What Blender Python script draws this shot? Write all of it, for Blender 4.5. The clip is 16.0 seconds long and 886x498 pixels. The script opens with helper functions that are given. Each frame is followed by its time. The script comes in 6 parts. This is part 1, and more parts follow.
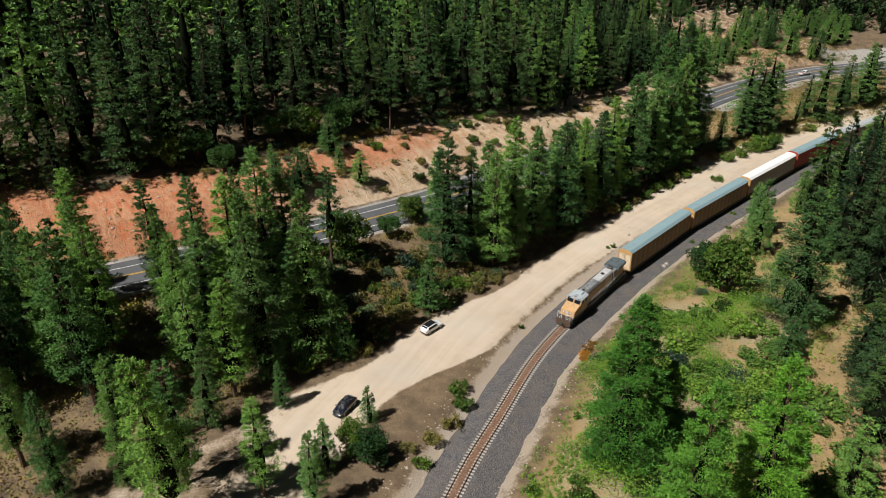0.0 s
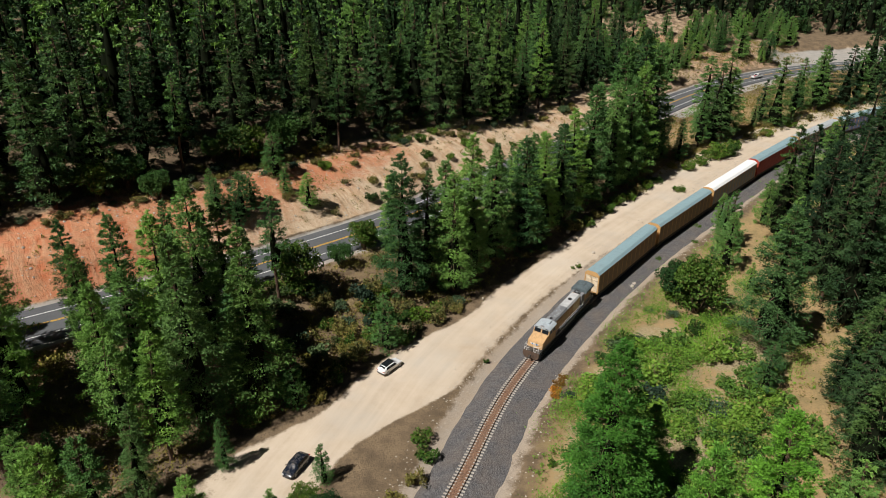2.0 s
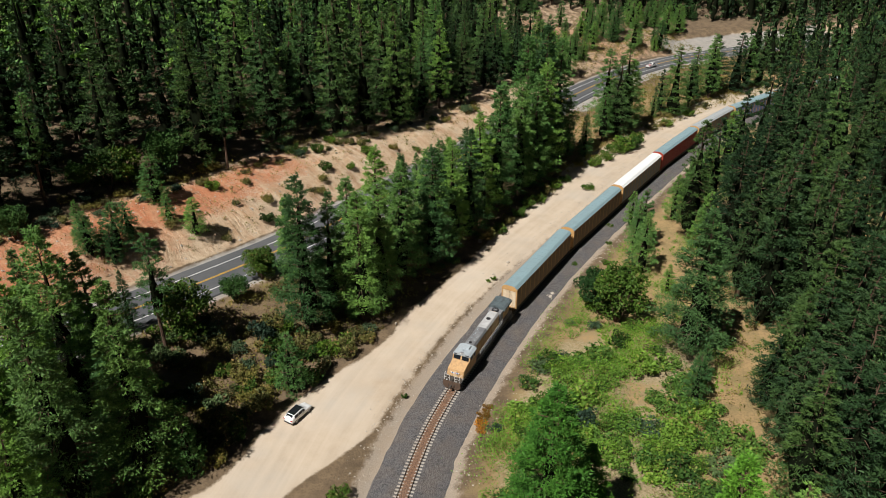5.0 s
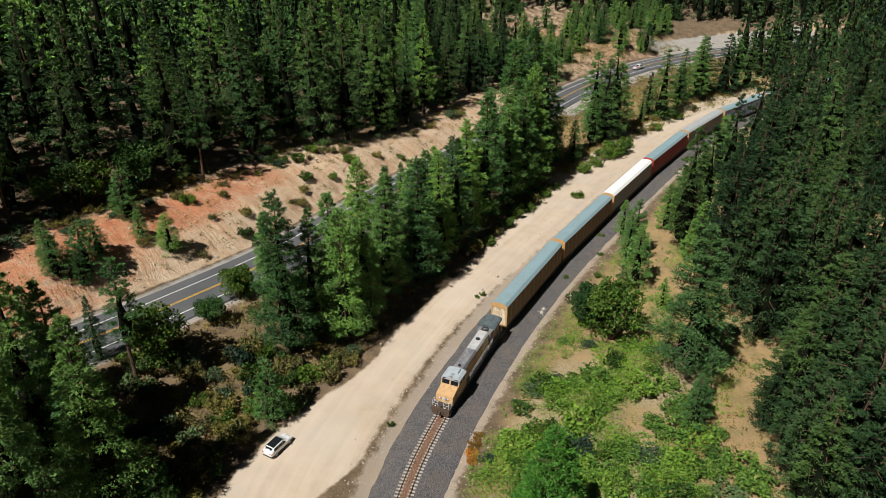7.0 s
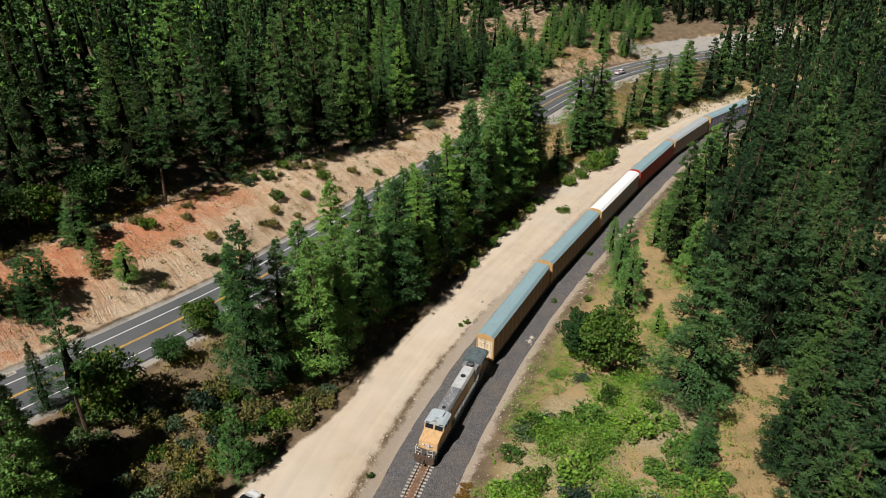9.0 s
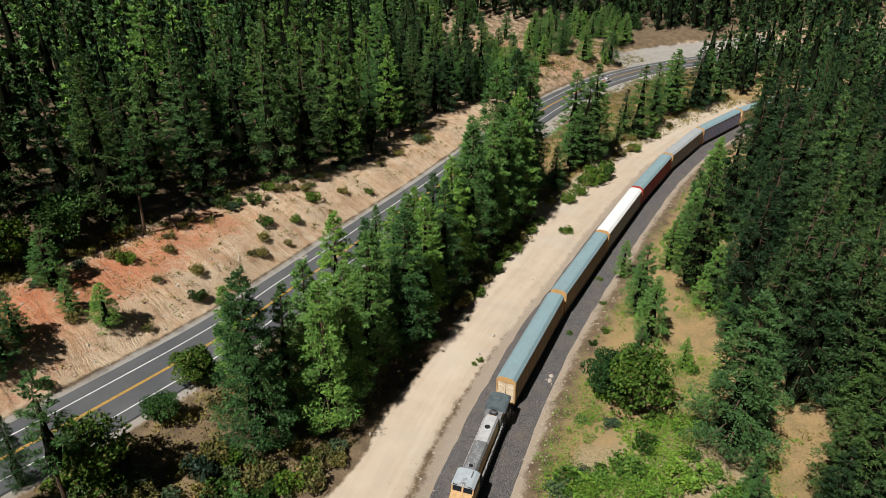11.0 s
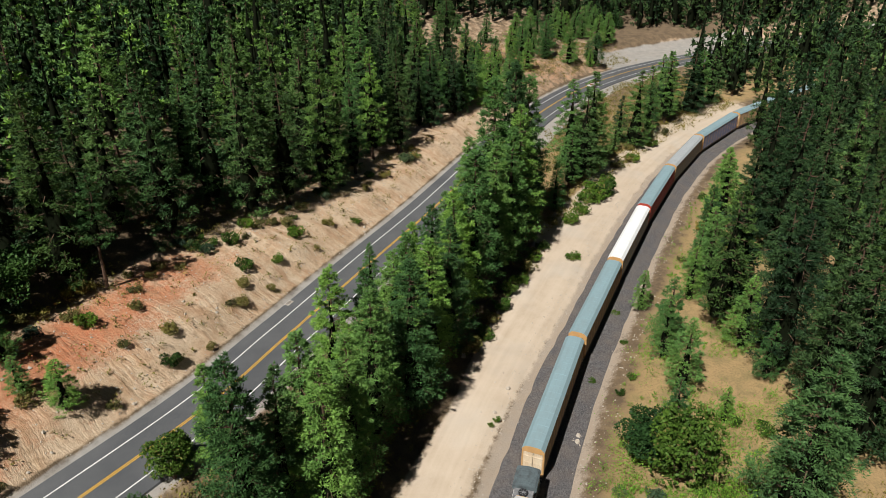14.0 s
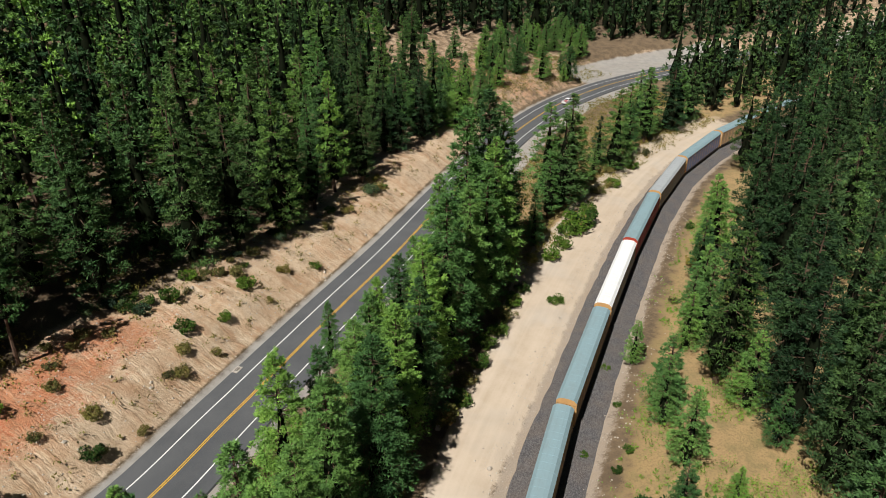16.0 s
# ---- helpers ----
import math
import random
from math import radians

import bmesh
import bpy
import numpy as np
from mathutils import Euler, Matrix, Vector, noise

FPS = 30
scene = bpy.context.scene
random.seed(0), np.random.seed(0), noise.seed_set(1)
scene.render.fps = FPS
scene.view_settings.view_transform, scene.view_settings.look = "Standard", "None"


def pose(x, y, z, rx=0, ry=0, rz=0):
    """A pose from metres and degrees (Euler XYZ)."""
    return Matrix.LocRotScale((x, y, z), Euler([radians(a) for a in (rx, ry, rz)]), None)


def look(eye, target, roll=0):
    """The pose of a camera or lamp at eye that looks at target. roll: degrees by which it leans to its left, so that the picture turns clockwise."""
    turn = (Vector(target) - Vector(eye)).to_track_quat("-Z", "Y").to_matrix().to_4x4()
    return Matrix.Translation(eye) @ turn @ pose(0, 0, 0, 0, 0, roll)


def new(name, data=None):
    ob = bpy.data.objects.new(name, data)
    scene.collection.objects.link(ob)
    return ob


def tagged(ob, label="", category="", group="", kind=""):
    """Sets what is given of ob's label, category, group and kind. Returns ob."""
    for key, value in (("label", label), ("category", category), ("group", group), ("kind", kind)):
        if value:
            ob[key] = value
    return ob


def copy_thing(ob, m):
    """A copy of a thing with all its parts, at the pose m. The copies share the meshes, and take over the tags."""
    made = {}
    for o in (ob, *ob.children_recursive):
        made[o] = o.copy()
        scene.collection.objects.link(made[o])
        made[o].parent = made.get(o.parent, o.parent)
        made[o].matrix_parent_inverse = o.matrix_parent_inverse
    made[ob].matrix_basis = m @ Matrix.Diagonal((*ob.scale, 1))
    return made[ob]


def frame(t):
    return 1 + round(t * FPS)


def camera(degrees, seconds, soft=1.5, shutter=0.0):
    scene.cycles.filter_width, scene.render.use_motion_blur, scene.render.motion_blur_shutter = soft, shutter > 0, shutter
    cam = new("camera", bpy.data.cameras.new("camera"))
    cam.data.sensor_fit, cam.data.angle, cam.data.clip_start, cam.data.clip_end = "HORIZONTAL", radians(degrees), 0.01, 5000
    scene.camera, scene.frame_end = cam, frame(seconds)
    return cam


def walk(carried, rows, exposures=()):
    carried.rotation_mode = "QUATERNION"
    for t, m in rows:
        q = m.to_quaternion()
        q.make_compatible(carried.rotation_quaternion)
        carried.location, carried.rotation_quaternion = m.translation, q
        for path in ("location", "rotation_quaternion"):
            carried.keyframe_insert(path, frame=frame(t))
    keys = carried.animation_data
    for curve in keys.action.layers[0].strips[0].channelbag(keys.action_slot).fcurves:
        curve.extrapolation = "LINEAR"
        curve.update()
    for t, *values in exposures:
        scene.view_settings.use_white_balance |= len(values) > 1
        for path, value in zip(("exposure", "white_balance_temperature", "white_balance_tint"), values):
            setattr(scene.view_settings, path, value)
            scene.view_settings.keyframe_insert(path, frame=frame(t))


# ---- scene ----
cam = camera(63.9, 16.0, soft=0.9)
METRES, EYE, TILT, LEAN, TURN = 89.0, 73.0, -27.0, 0.0, 0.0
ROWS = [
    (0.0, 0.0, 0.0, 0.0, 0.0, 0.0, -0.0),
    (0.5, -0.0009, 0.0442, 0.0228, -0.01, 0.22, -0.02),
    (1.0, 0.0021, 0.0776, 0.0387, -0.57, 0.31, 0.3),
    (1.5, -0.0007, 0.0986, 0.0487, -3.5, 0.19, 1.81),
    (2.0, 0.0003, 0.1103, 0.0543, -3.56, 0.17, 1.84),
    (2.5, 0.0026, 0.1123, 0.0559, -6.63, -0.29, 3.52),
    (3.0, 0.0017, 0.1194, 0.0601, -9.68, -0.85, 5.07),
    (3.5, 0.0027, 0.1371, 0.0689, -10.79, -1.06, 5.61),
    (4.0, 0.0074, 0.1632, 0.0824, -10.9, -1.08, 5.64),
    (6.5, 0.0308, 0.2836, 0.1463, -11.28, -0.8, 5.79),
    (7.0, 0.0324, 0.2872, 0.148, -12.11, -1.17, 6.24),
    (7.5, 0.0336, 0.2984, 0.1539, -12.83, -1.44, 6.61),
    (8.0, 0.0383, 0.3196, 0.1648, -13.12, -1.51, 6.75),
    (8.5, 0.0464, 0.3496, 0.1801, -13.26, -1.51, 6.8),
    (9.0, 0.0551, 0.3849, 0.2002, -13.87, -1.42, 6.94),
    (9.5, 0.0551, 0.4228, 0.2198, -14.46, -1.35, 6.78),
    (10.0, 0.0428, 0.4594, 0.2395, -15.06, -1.37, 6.75),
    (12.5, -0.0358, 0.5856, 0.3067, -19.21, -2.38, 9.48),
    (13.0, -0.028, 0.6142, 0.3222, -19.25, -2.42, 9.58),
    (13.5, -0.0144, 0.6481, 0.3403, -19.29, -2.42, 9.65),
    (14.0, 0.004, 0.6867, 0.3601, -19.34, -2.36, 9.71),
    (14.5, 0.025, 0.7276, 0.3807, -19.38, -2.4, 9.73),
    (15.0, 0.0482, 0.7726, 0.4053, -19.46, -2.26, 9.74),
    (15.5, 0.0685, 0.8109, 0.4252, -20.33, -2.11, 10.14),
    (16.0, 0.0791, 0.8382, 0.4394, -21.68, -2.35, 10.76),
]
walk(cam, [(t, pose(0, 0, EYE, TILT, LEAN, TURN) @ pose(METRES * x, METRES * y, METRES * z, 90 + pitch, roll, yaw)) for t, x, y, z, yaw, pitch, roll in ROWS])


# ---- light ----
SUN_ELEVATION, SUN_TURN = 54.0, 235.0      # degrees; the turn is counted from +y towards +x
SUN_WAY = Vector((math.sin(radians(SUN_TURN)) * math.cos(radians(SUN_ELEVATION)), math.cos(radians(SUN_TURN)) * math.cos(radians(SUN_ELEVATION)), math.sin(radians(SUN_ELEVATION))))
world = bpy.data.worlds.new("sky")
scene.world = world
world.use_nodes = True
sky = world.node_tree.nodes.new("ShaderNodeTexSky")
sky.sky_type, sky.sun_disc = "NISHITA", False
sky.sun_elevation, sky.sun_rotation = radians(SUN_ELEVATION), radians(SUN_TURN)
sky.altitude, sky.dust_density = 1200.0, 0.6
world.node_tree.links.new(sky.outputs[0], world.node_tree.nodes["Background"].inputs[0])
world.node_tree.nodes["Background"].inputs[1].default_value = 0.007
sun = new("sun", bpy.data.lights.new("sun", "SUN"))
sun.data.energy, sun.data.angle, sun.data.color = 5.0, radians(0.53), (1.0, 0.965, 0.92)
sun.matrix_world = look(SUN_WAY * 300, (0, 0, 0))
scene.view_settings.exposure = 0.24

# ---- the plan: curves and heights ----
def spline(points, step=2.0):
    """A smooth line through plan points, as an array of x, y about a step apart."""
    p = np.array([points[0], *points, points[-1]], float)
    p[0], p[-1] = 2 * p[1] - p[2], 2 * p[-2] - p[-3]
    out = []
    for a, b, c, e in zip(p, p[1:], p[2:], p[3:]):
        n = max(2, int(np.hypot(*(c - b)) / step))
        for k in range(n):
            t = k / n
            out.append(0.5 * (2 * b + (c - a) * t + (2 * a - 5 * b + 4 * c - e) * t * t + (3 * b - a - 3 * c + e) * t ** 3))
    out.append(p[-2])
    return np.array(out)


def signed(line, x, y):
    """Signed distance to a line (left of it: plus) and the length along it, for arrays of places."""
    x, y = np.atleast_1d(np.asarray(x, float)).ravel(), np.atleast_1d(np.asarray(y, float)).ravel()
    best, side, along = np.full(x.shape, 1e9), np.zeros(x.shape), np.zeros(x.shape)
    run = 0.0
    for (ax, ay), (bx, by) in zip(line, line[1:]):
        ux, uy = bx - ax, by - ay
        size = math.hypot(ux, uy)
        ux, uy = ux / size, uy / size
        f = np.clip((x - ax) * ux + (y - ay) * uy, 0, size)
        d2 = (x - ax - f * ux) ** 2 + (y - ay - f * uy) ** 2
        near = d2 < best
        best[near], along[near] = d2[near], run + f[near]
        side[near] = np.sign(ux * (y - ay) - uy * (x - ax))[near]
        run += size
    return np.sqrt(best) * np.where(side == 0, 1, side), along


TRACK = spline([(-34, -60), (-20, 0), (-8, 44), (1.6, 70.9), (8.6, 86), (18.0, 104.5), (33.2, 125.5), (50.5, 145.5), (71.5, 166.2), (95, 188.5),
                (118, 208.8), (141, 226.3), (163, 239), (184, 248), (208, 256), (240, 263), (320, 272), (460, 280)])
HIGHWAY = spline([(-330, 10), (-150, 72), (-90, 98), (-48, 121.8), (-32.6, 132.2), (-18.9, 142.2), (-1.2, 156.3), (12.7, 170.6), (32.8, 190.4), (53, 209.8),
                  (78, 235.5), (103.5, 260.5), (121.5, 276), (142, 291), (163.5, 302.8), (187.5, 312), (226, 321), (300, 331), (460, 345)])
DIRT = spline([(-120, 30), (-60, 62), (-36, 81), (-27.5, 90), (-14, 99.5), (-7, 109.5), (1.4, 118), (12.2, 126.5), (20.5, 138), (33, 150.5), (44.4, 165), (61.6, 182.5),
               (80, 197.5), (110, 219), (136, 236), (165, 250.5), (190, 261), (220, 269), (320, 282), (460, 290)])


def smooth(a, b, x):
    t = np.clip((x - a) / (b - a), 0, 1)
    return t * t * (3 - 2 * t)


def highway_height(along):
    return np.interp(along, [0, 190, 305, 324, 364, 385, 440, 510, 620, 800], [13, 11, 8.4, 7.7, 6.5, 5.7, 5.1, 4.5, 3.7, 3.0])


def wave(x, y, size, seed=0.0):
    return (np.sin(x / size + 1.7 * np.sin(y / size * 0.83 + seed) + seed * 3.1) + np.sin(y / size * 1.13 + 1.4 * np.sin(x / size * 0.71 + seed * 2.3) + seed)) * 0.5


def fields(x, y):
    """Heights of the ground and the distances by which it is divided."""
    x, y = np.atleast_1d(np.asarray(x, float)).ravel(), np.atleast_1d(np.asarray(y, float)).ravel()
    rail, _ = signed(TRACK, x, y)
    road, run = signed(HIGHWAY, x, y)
    dirt, _ = signed(DIRT, x, y)
    top = highway_height(run)
    # right of the track: flat, sinking a little, a far rise
    off = -rail
    right = 0.15 + 0.5 * smooth(4, 16, off) - 2.6 * smooth(14, 60, off) + 0.35 * wave(x, y, 9, 1.0) * smooth(6, 20, off)
    right = right + np.maximum(0, off - 150) * 0.1
    # between track and the pull-out's far edge
    mid = -0.62 + 1.0 * smooth(4.6, 9.0, rail) + 0.06 * wave(x, y, 5, 2.0) + 0.07 * wave(x, y, 1.4, 6.0) * smooth(3.5, 4.5, rail)
    low = np.where(rail > 0, mid, right * smooth(5.0, 8.0, off) + (0.09 * wave(x, y, 1.6, 8.0) * smooth(3.5, 4.5, off) - 0.66) * (1 - smooth(5.0, 8.0, off)))
    # bank between the pull-out and the highway
    w = np.clip(dirt, 0, None) / (np.clip(dirt, 0, None) + np.clip(-road - 7.0, 0, None) + 1e-6)
    bank = 0.5 + (top - 0.5) * smooth(0.0, 1.0, w) + 0.5 * wave(x, y, 6, 3.0) * np.clip(w * (1 - w) * 4, 0, 1)
    z = np.where(dirt > 0, bank, low)
    # cut above the highway and the hill over it
    up = np.clip(road - 7.2 - 15 * smooth(585, 615, run) * smooth(715, 680, run), 0, None)
    cut = 0.62 + 0.12 * wave(x, y, 17, 4.0)
    high = np.interp(run, [0, 290, 330, 362, 400, 440, 520, 620, 800], [10, 10, 12.0, 14.5, 11.0, 5.5, 6.5, 6.0, 3.0])
    slope = high * (1 - np.exp(-np.maximum(up, 0) * cut / high * (0.7 + 0.6 * smooth(0, 6, up))))
    gully = (0.32 * wave(run, road * 0.22, 1.5, 5.0) + 0.25 * wave(run, road * 0.3, 4.1, 7.0)) * smooth(1, 4, up) * (1 - smooth(16, 26, up))
    hill = slope + gully + 0.27 * np.clip(up - 20, 0, 160) + 0.12 * np.clip(up - 180, 0, 400) + 1.2 * wave(x, y, 21, 6.0) * smooth(20, 50, up)
    z = np.where(road > -7.5, top - 0.32 + hill, z)
    # far rise beyond the bend of the road
    far = np.hypot(x - 60, y - 150)
    z = z + 0.16 * np.clip(far - 330, 0, 700) * smooth(-0.2, 0.4, (y - 60) / np.maximum(far, 1))
    return z, rail, road, dirt, run



# ---- materials ----
def material(name, colour, rough=0.8, metal=0.0):
    m = bpy.data.materials.new(name)
    m.use_nodes = True
    b = m.node_tree.nodes["Principled BSDF"]
    b.inputs["Base Color"].default_value = (*colour, 1)
    b.inputs["Roughness"].default_value, b.inputs["Metallic"].default_value = rough, metal
    return m


class Net:
    """Short words for a material's nodes."""

    def __init__(self, m):
        self.tree, self.shader = m.node_tree, m.node_tree.nodes["Principled BSDF"]

    def node(self, kind, **values):
        n = self.tree.nodes.new(kind)
        for key, value in values.items():
            n.inputs[key.replace("_", " ")].default_value = value
        return n

    def link(self, a, b):
        self.tree.links.new(a, b)

    def place(self):
        return self.tree.nodes.new("ShaderNodeTexCoord").outputs["Object"]

    def noise(self, scale, detail=4.0, rough=0.6, at=None, stretch=None):
        n = self.node("ShaderNodeTexNoise", Scale=scale, Detail=detail, Roughness=rough)
        at = at or self.place()
        if stretch:
            s = self.node("ShaderNodeMapping", Scale=stretch)
            self.link(at, s.inputs[0])
            at = s.outputs[0]
        self.link(at, n.inputs["Vector"])
        return n.outputs["Fac"]

    def ramp(self, fac, *stops):
        n = self.tree.nodes.new("ShaderNodeValToRGB")
        while len(n.color_ramp.elements) < len(stops):
            n.color_ramp.elements.new(0.5)
        for e, (at, colour) in zip(n.color_ramp.elements, stops):
            e.position = at
            e.color = (*colour, 1) if isinstance(colour, tuple) else (colour, colour, colour, 1)
        self.link(fac, n.inputs[0])
        return n.outputs[0]

    def mix(self, fac, a, b, kind="MIX"):
        n = self.tree.nodes.new("ShaderNodeMix")
        n.data_type, n.blend_type = "RGBA", kind
        for socket, v in ((n.inputs[0], fac), (n.inputs[6], a), (n.inputs[7], b)):
            if isinstance(v, (int, float)):
                socket.default_value = v
            elif isinstance(v, tuple):
                socket.default_value = (*v, 1)
            else:
                self.link(v, socket)
        return n.outputs[2]

    def maths(self, how, a, b=0.0):
        n = self.tree.nodes.new("ShaderNodeMath")
        n.operation = how
        for socket, v in zip(n.inputs, (a, b)):
            if isinstance(v, (int, float)):
                socket.default_value = v
            else:
                self.link(v, socket)
        return n.outputs[0]

    def mask(self, name):
        n = self.tree.nodes.new("ShaderNodeAttribute")
        n.attribute_name = name
        return n.outputs["Fac"]

    def colour(self, socket):
        self.link(socket, self.shader.inputs["Base Color"])

    def bump(self, height, distance, strength=0.6):
        n = self.node("ShaderNodeBump", Strength=strength, Distance=distance)
        self.link(height, n.inputs["Height"])
        self.link(n.outputs[0], self.shader.inputs["Normal"])

    def gloss(self, socket):
        self.link(socket, self.shader.inputs["Roughness"])


def worn(name, colour, dirt, rough=0.6, metal=0.0, scale=0.8, amount=0.5, bump=0.0, stretch=(1, 1, 0.25)):
    """Paint or metal with streaks of dirt and fine wear."""
    m = material(name, colour, rough, metal)
    n = Net(m)
    streak = n.ramp(n.noise(scale, 6, 0.65, stretch=stretch), (0.42, 0.0), (0.72, 1.0))
    fine = n.ramp(n.noise(scale * 9, 4, 0.6), (0.45, 0.0), (0.75, 0.7))
    both = n.maths("MULTIPLY", n.maths("MAXIMUM", streak, fine), amount)
    n.colour(n.mix(both, colour, dirt))
    n.gloss(n.ramp(both, (0.0, rough), (1.0, min(1.0, rough + 0.3))))
    if bump:
        n.bump(n.noise(scale * 14, 3), bump)
    return m


def foliage(name, dark, light, dry=None):
    m = material(name, dark, 0.55)
    n = Net(m)
    island = n.tree.nodes.new("ShaderNodeNewGeometry").outputs["Random Per Island"]
    thing = n.maths("FRACT", n.maths("ADD", n.tree.nodes.new("ShaderNodeObjectInfo").outputs["Random"], n.mask("tone")))
    low, high = (tuple(d + (l - d) * f for d, l in zip(dark, light)) for f in (0.38, 0.92))
    c = n.ramp(island, (0.0, low), (1.0, high))
    tint = n.ramp(thing, (0.0, (0.32, 0.40, 0.48)), (0.25, (0.62, 0.72, 0.72)), (0.6, (1.0, 1.0, 0.95)), (1.0, (1.28, 1.25, 0.85)))
    c = n.mix(1.0, c, tint, "MULTIPLY")
    if dry:
        c = n.mix(n.ramp(island, (0.9, 0.0), (0.93, 0.8)), c, dry)
    patch = n.ramp(n.noise(0.22, 3, 0.6), (0.35, (0.72, 0.78, 0.8)), (0.65, (1.15, 1.1, 0.9)))
    n.colour(n.mix(1.0, c, patch, "MULTIPLY"))
    n.shader.inputs["Specular IOR Level"].default_value = 0.12
    return m


def ground_material():
    m = material("earth", (0.3, 0.2, 0.12), 0.95)
    n = Net(m)
    at = n.place()
    lay = n.tree.nodes.new("ShaderNodeAttribute")
    lay.attribute_name = "lay"
    lay = lay.outputs["Vector"]
    big, mid, fine = n.noise(0.05, 5, 0.6, at), n.noise(0.35, 6, 0.65, at), n.noise(3.0, 5, 0.7, at)
    grit = n.noise(12.0, 3, 0.7, at)
    warp = n.node("ShaderNodeTexNoise", Scale=0.16, Detail=3.0)
    n.link(at, warp.inputs["Vector"])
    shift = n.tree.nodes.new("ShaderNodeVectorMath")
    shift.operation = "MULTIPLY_ADD"
    n.link(warp.outputs["Color"], shift.inputs[0])
    shift.inputs[1].default_value = (3.5, 3.5, 0)
    n.link(lay, shift.inputs[2])
    rill = n.noise(1.0, 6, 0.72, shift.outputs[0], (0.55, 0.09, 0.0))
    wheel = n.noise(1.0, 3, 0.6, lay, (0.03, 0.0, 0.55))
    floor = n.mix(n.ramp(mid, (0.35, 0.0), (0.65, 1.0)), (0.095, 0.066, 0.038), (0.20, 0.14, 0.08))
    floor = n.mix(n.ramp(fine, (0.48, 0.0), (0.7, 0.85)), floor, (0.07, 0.05, 0.03))
    dry = n.mix(n.ramp(mid, (0.4, 0.0), (0.62, 1.0)), (0.40, 0.265, 0.12), (0.27, 0.2, 0.085))
    dry = n.mix(n.ramp(fine, (0.46, 0.0), (0.68, 0.7)), dry, (0.15, 0.115, 0.05))
    weed = n.mix(n.ramp(fine, (0.4, 0.0), (0.6, 1.0)), (0.22, 0.18, 0.085), (0.42, 0.33, 0.20))
    sand = n.mix(n.ramp(mid, (0.3, 0.0), (0.7, 1.0)), (0.43, 0.345, 0.252), (0.515, 0.425, 0.325))
    sand = n.mix(n.ramp(fine, (0.5, 0.0), (0.8, 0.4)), sand, (0.38, 0.29, 0.20))
    sand = n.mix(n.ramp(n.noise(0.07, 4, 0.6, at), (0.48, 0.0), (0.68, 0.7)), sand, (0.44, 0.395, 0.335))
    sand = n.mix(n.ramp(wheel, (0.35, 0.0), (0.65, 0.55)), sand, (0.585, 0.49, 0.38))
    red = n.mix(n.ramp(mid, (0.35, 0.0), (0.65, 1.0)), (0.46, 0.125, 0.045), (0.53, 0.25, 0.13))
    red = n.mix(n.ramp(rill, (0.47, 0.0), (0.62, 0.6)), red, (0.55, 0.33, 0.19))
    red = n.mix(n.ramp(fine, (0.48, 0.0), (0.72, 0.5)), red, (0.22, 0.085, 0.04))
    red = n.mix(n.ramp(n.noise(0.8, 4, 0.7, at), (0.52, 0.0), (0.66, 0.6)), red, (0.24, 0.13, 0.065))
    pale = n.mix(n.ramp(mid, (0.35, 0.0), (0.65, 1.0)), (0.51, 0.345, 0.21), (0.65, 0.515, 0.365))
    pale = n.mix(n.ramp(rill, (0.46, 0.0), (0.6, 0.8)), pale, (0.43, 0.25, 0.135))
    pale = n.mix(n.ramp(n.noise(0.12, 3, 0.5, at), (0.45, 0.0), (0.6, 0.6)), pale, (0.60, 0.47, 0.33))
    pale = n.mix(n.ramp(fine, (0.48, 0.0), (0.74, 0.5)), pale, (0.29, 0.18, 0.10))
    pale = n.mix(n.ramp(n.noise(0.8, 4, 0.7, at), (0.53, 0.0), (0.66, 0.55)), pale, (0.28, 0.185, 0.10))
    stone = n.mix(n.ramp(grit, (0.38, 0.0), (0.62, 1.0)), (0.25, 0.21, 0.17), (0.46, 0.395, 0.32))
    stone = n.mix(n.ramp(mid, (0.35, 0.0), (0.7, 0.7)), stone, (0.36, 0.28, 0.20))

    def edge(mask, spread=0.6):
        v = n.maths("ADD", mask, n.maths("MULTIPLY", n.maths("SUBTRACT", n.maths("ADD", n.maths("MULTIPLY", mid, 0.6), n.maths("MULTIPLY", fine, 0.4)), 0.5), spread * 2))
        return n.ramp(v, (0.38, 0.0), (0.62, 1.0))

    c = n.mix(edge(n.mask("dry")), floor, dry)
    c = n.mix(edge(n.mask("weed")), c, weed)
    c = n.mix(edge(n.mask("pale")), c, pale)
    c = n.mix(edge(n.mask("red"), 0.8), c, red)
    c = n.mix(edge(n.mask("stone"), 0.8), c, stone)
    c = n.mix(edge(n.mask("sand"), 0.6), c, sand)
    c = n.mix(edge(n.mask("paved"), 0.25), c, n.mix(n.ramp(mid, (0.3, 0.0), (0.7, 1.0)), (0.27, 0.262, 0.245), (0.38, 0.36, 0.325)))
    c = n.mix(n.ramp(big, (0.35, 0.0), (0.7, 0.2)), c, (0.28, 0.19, 0.11))
    n.colour(c)
    rough = n.maths("ADD", n.maths("MULTIPLY", fine, 0.7), n.maths("MULTIPLY", grit, 0.3))
    rough = n.maths("ADD", rough, n.maths("MULTIPLY", n.maths("MULTIPLY", rill, n.mask("pale")), 4.0))
    n.bump(n.maths("MULTIPLY", rough, n.maths("SUBTRACT", 1.0, n.maths("MULTIPLY", n.mask("sand"), 0.85))), 0.25, 0.7)
    return m


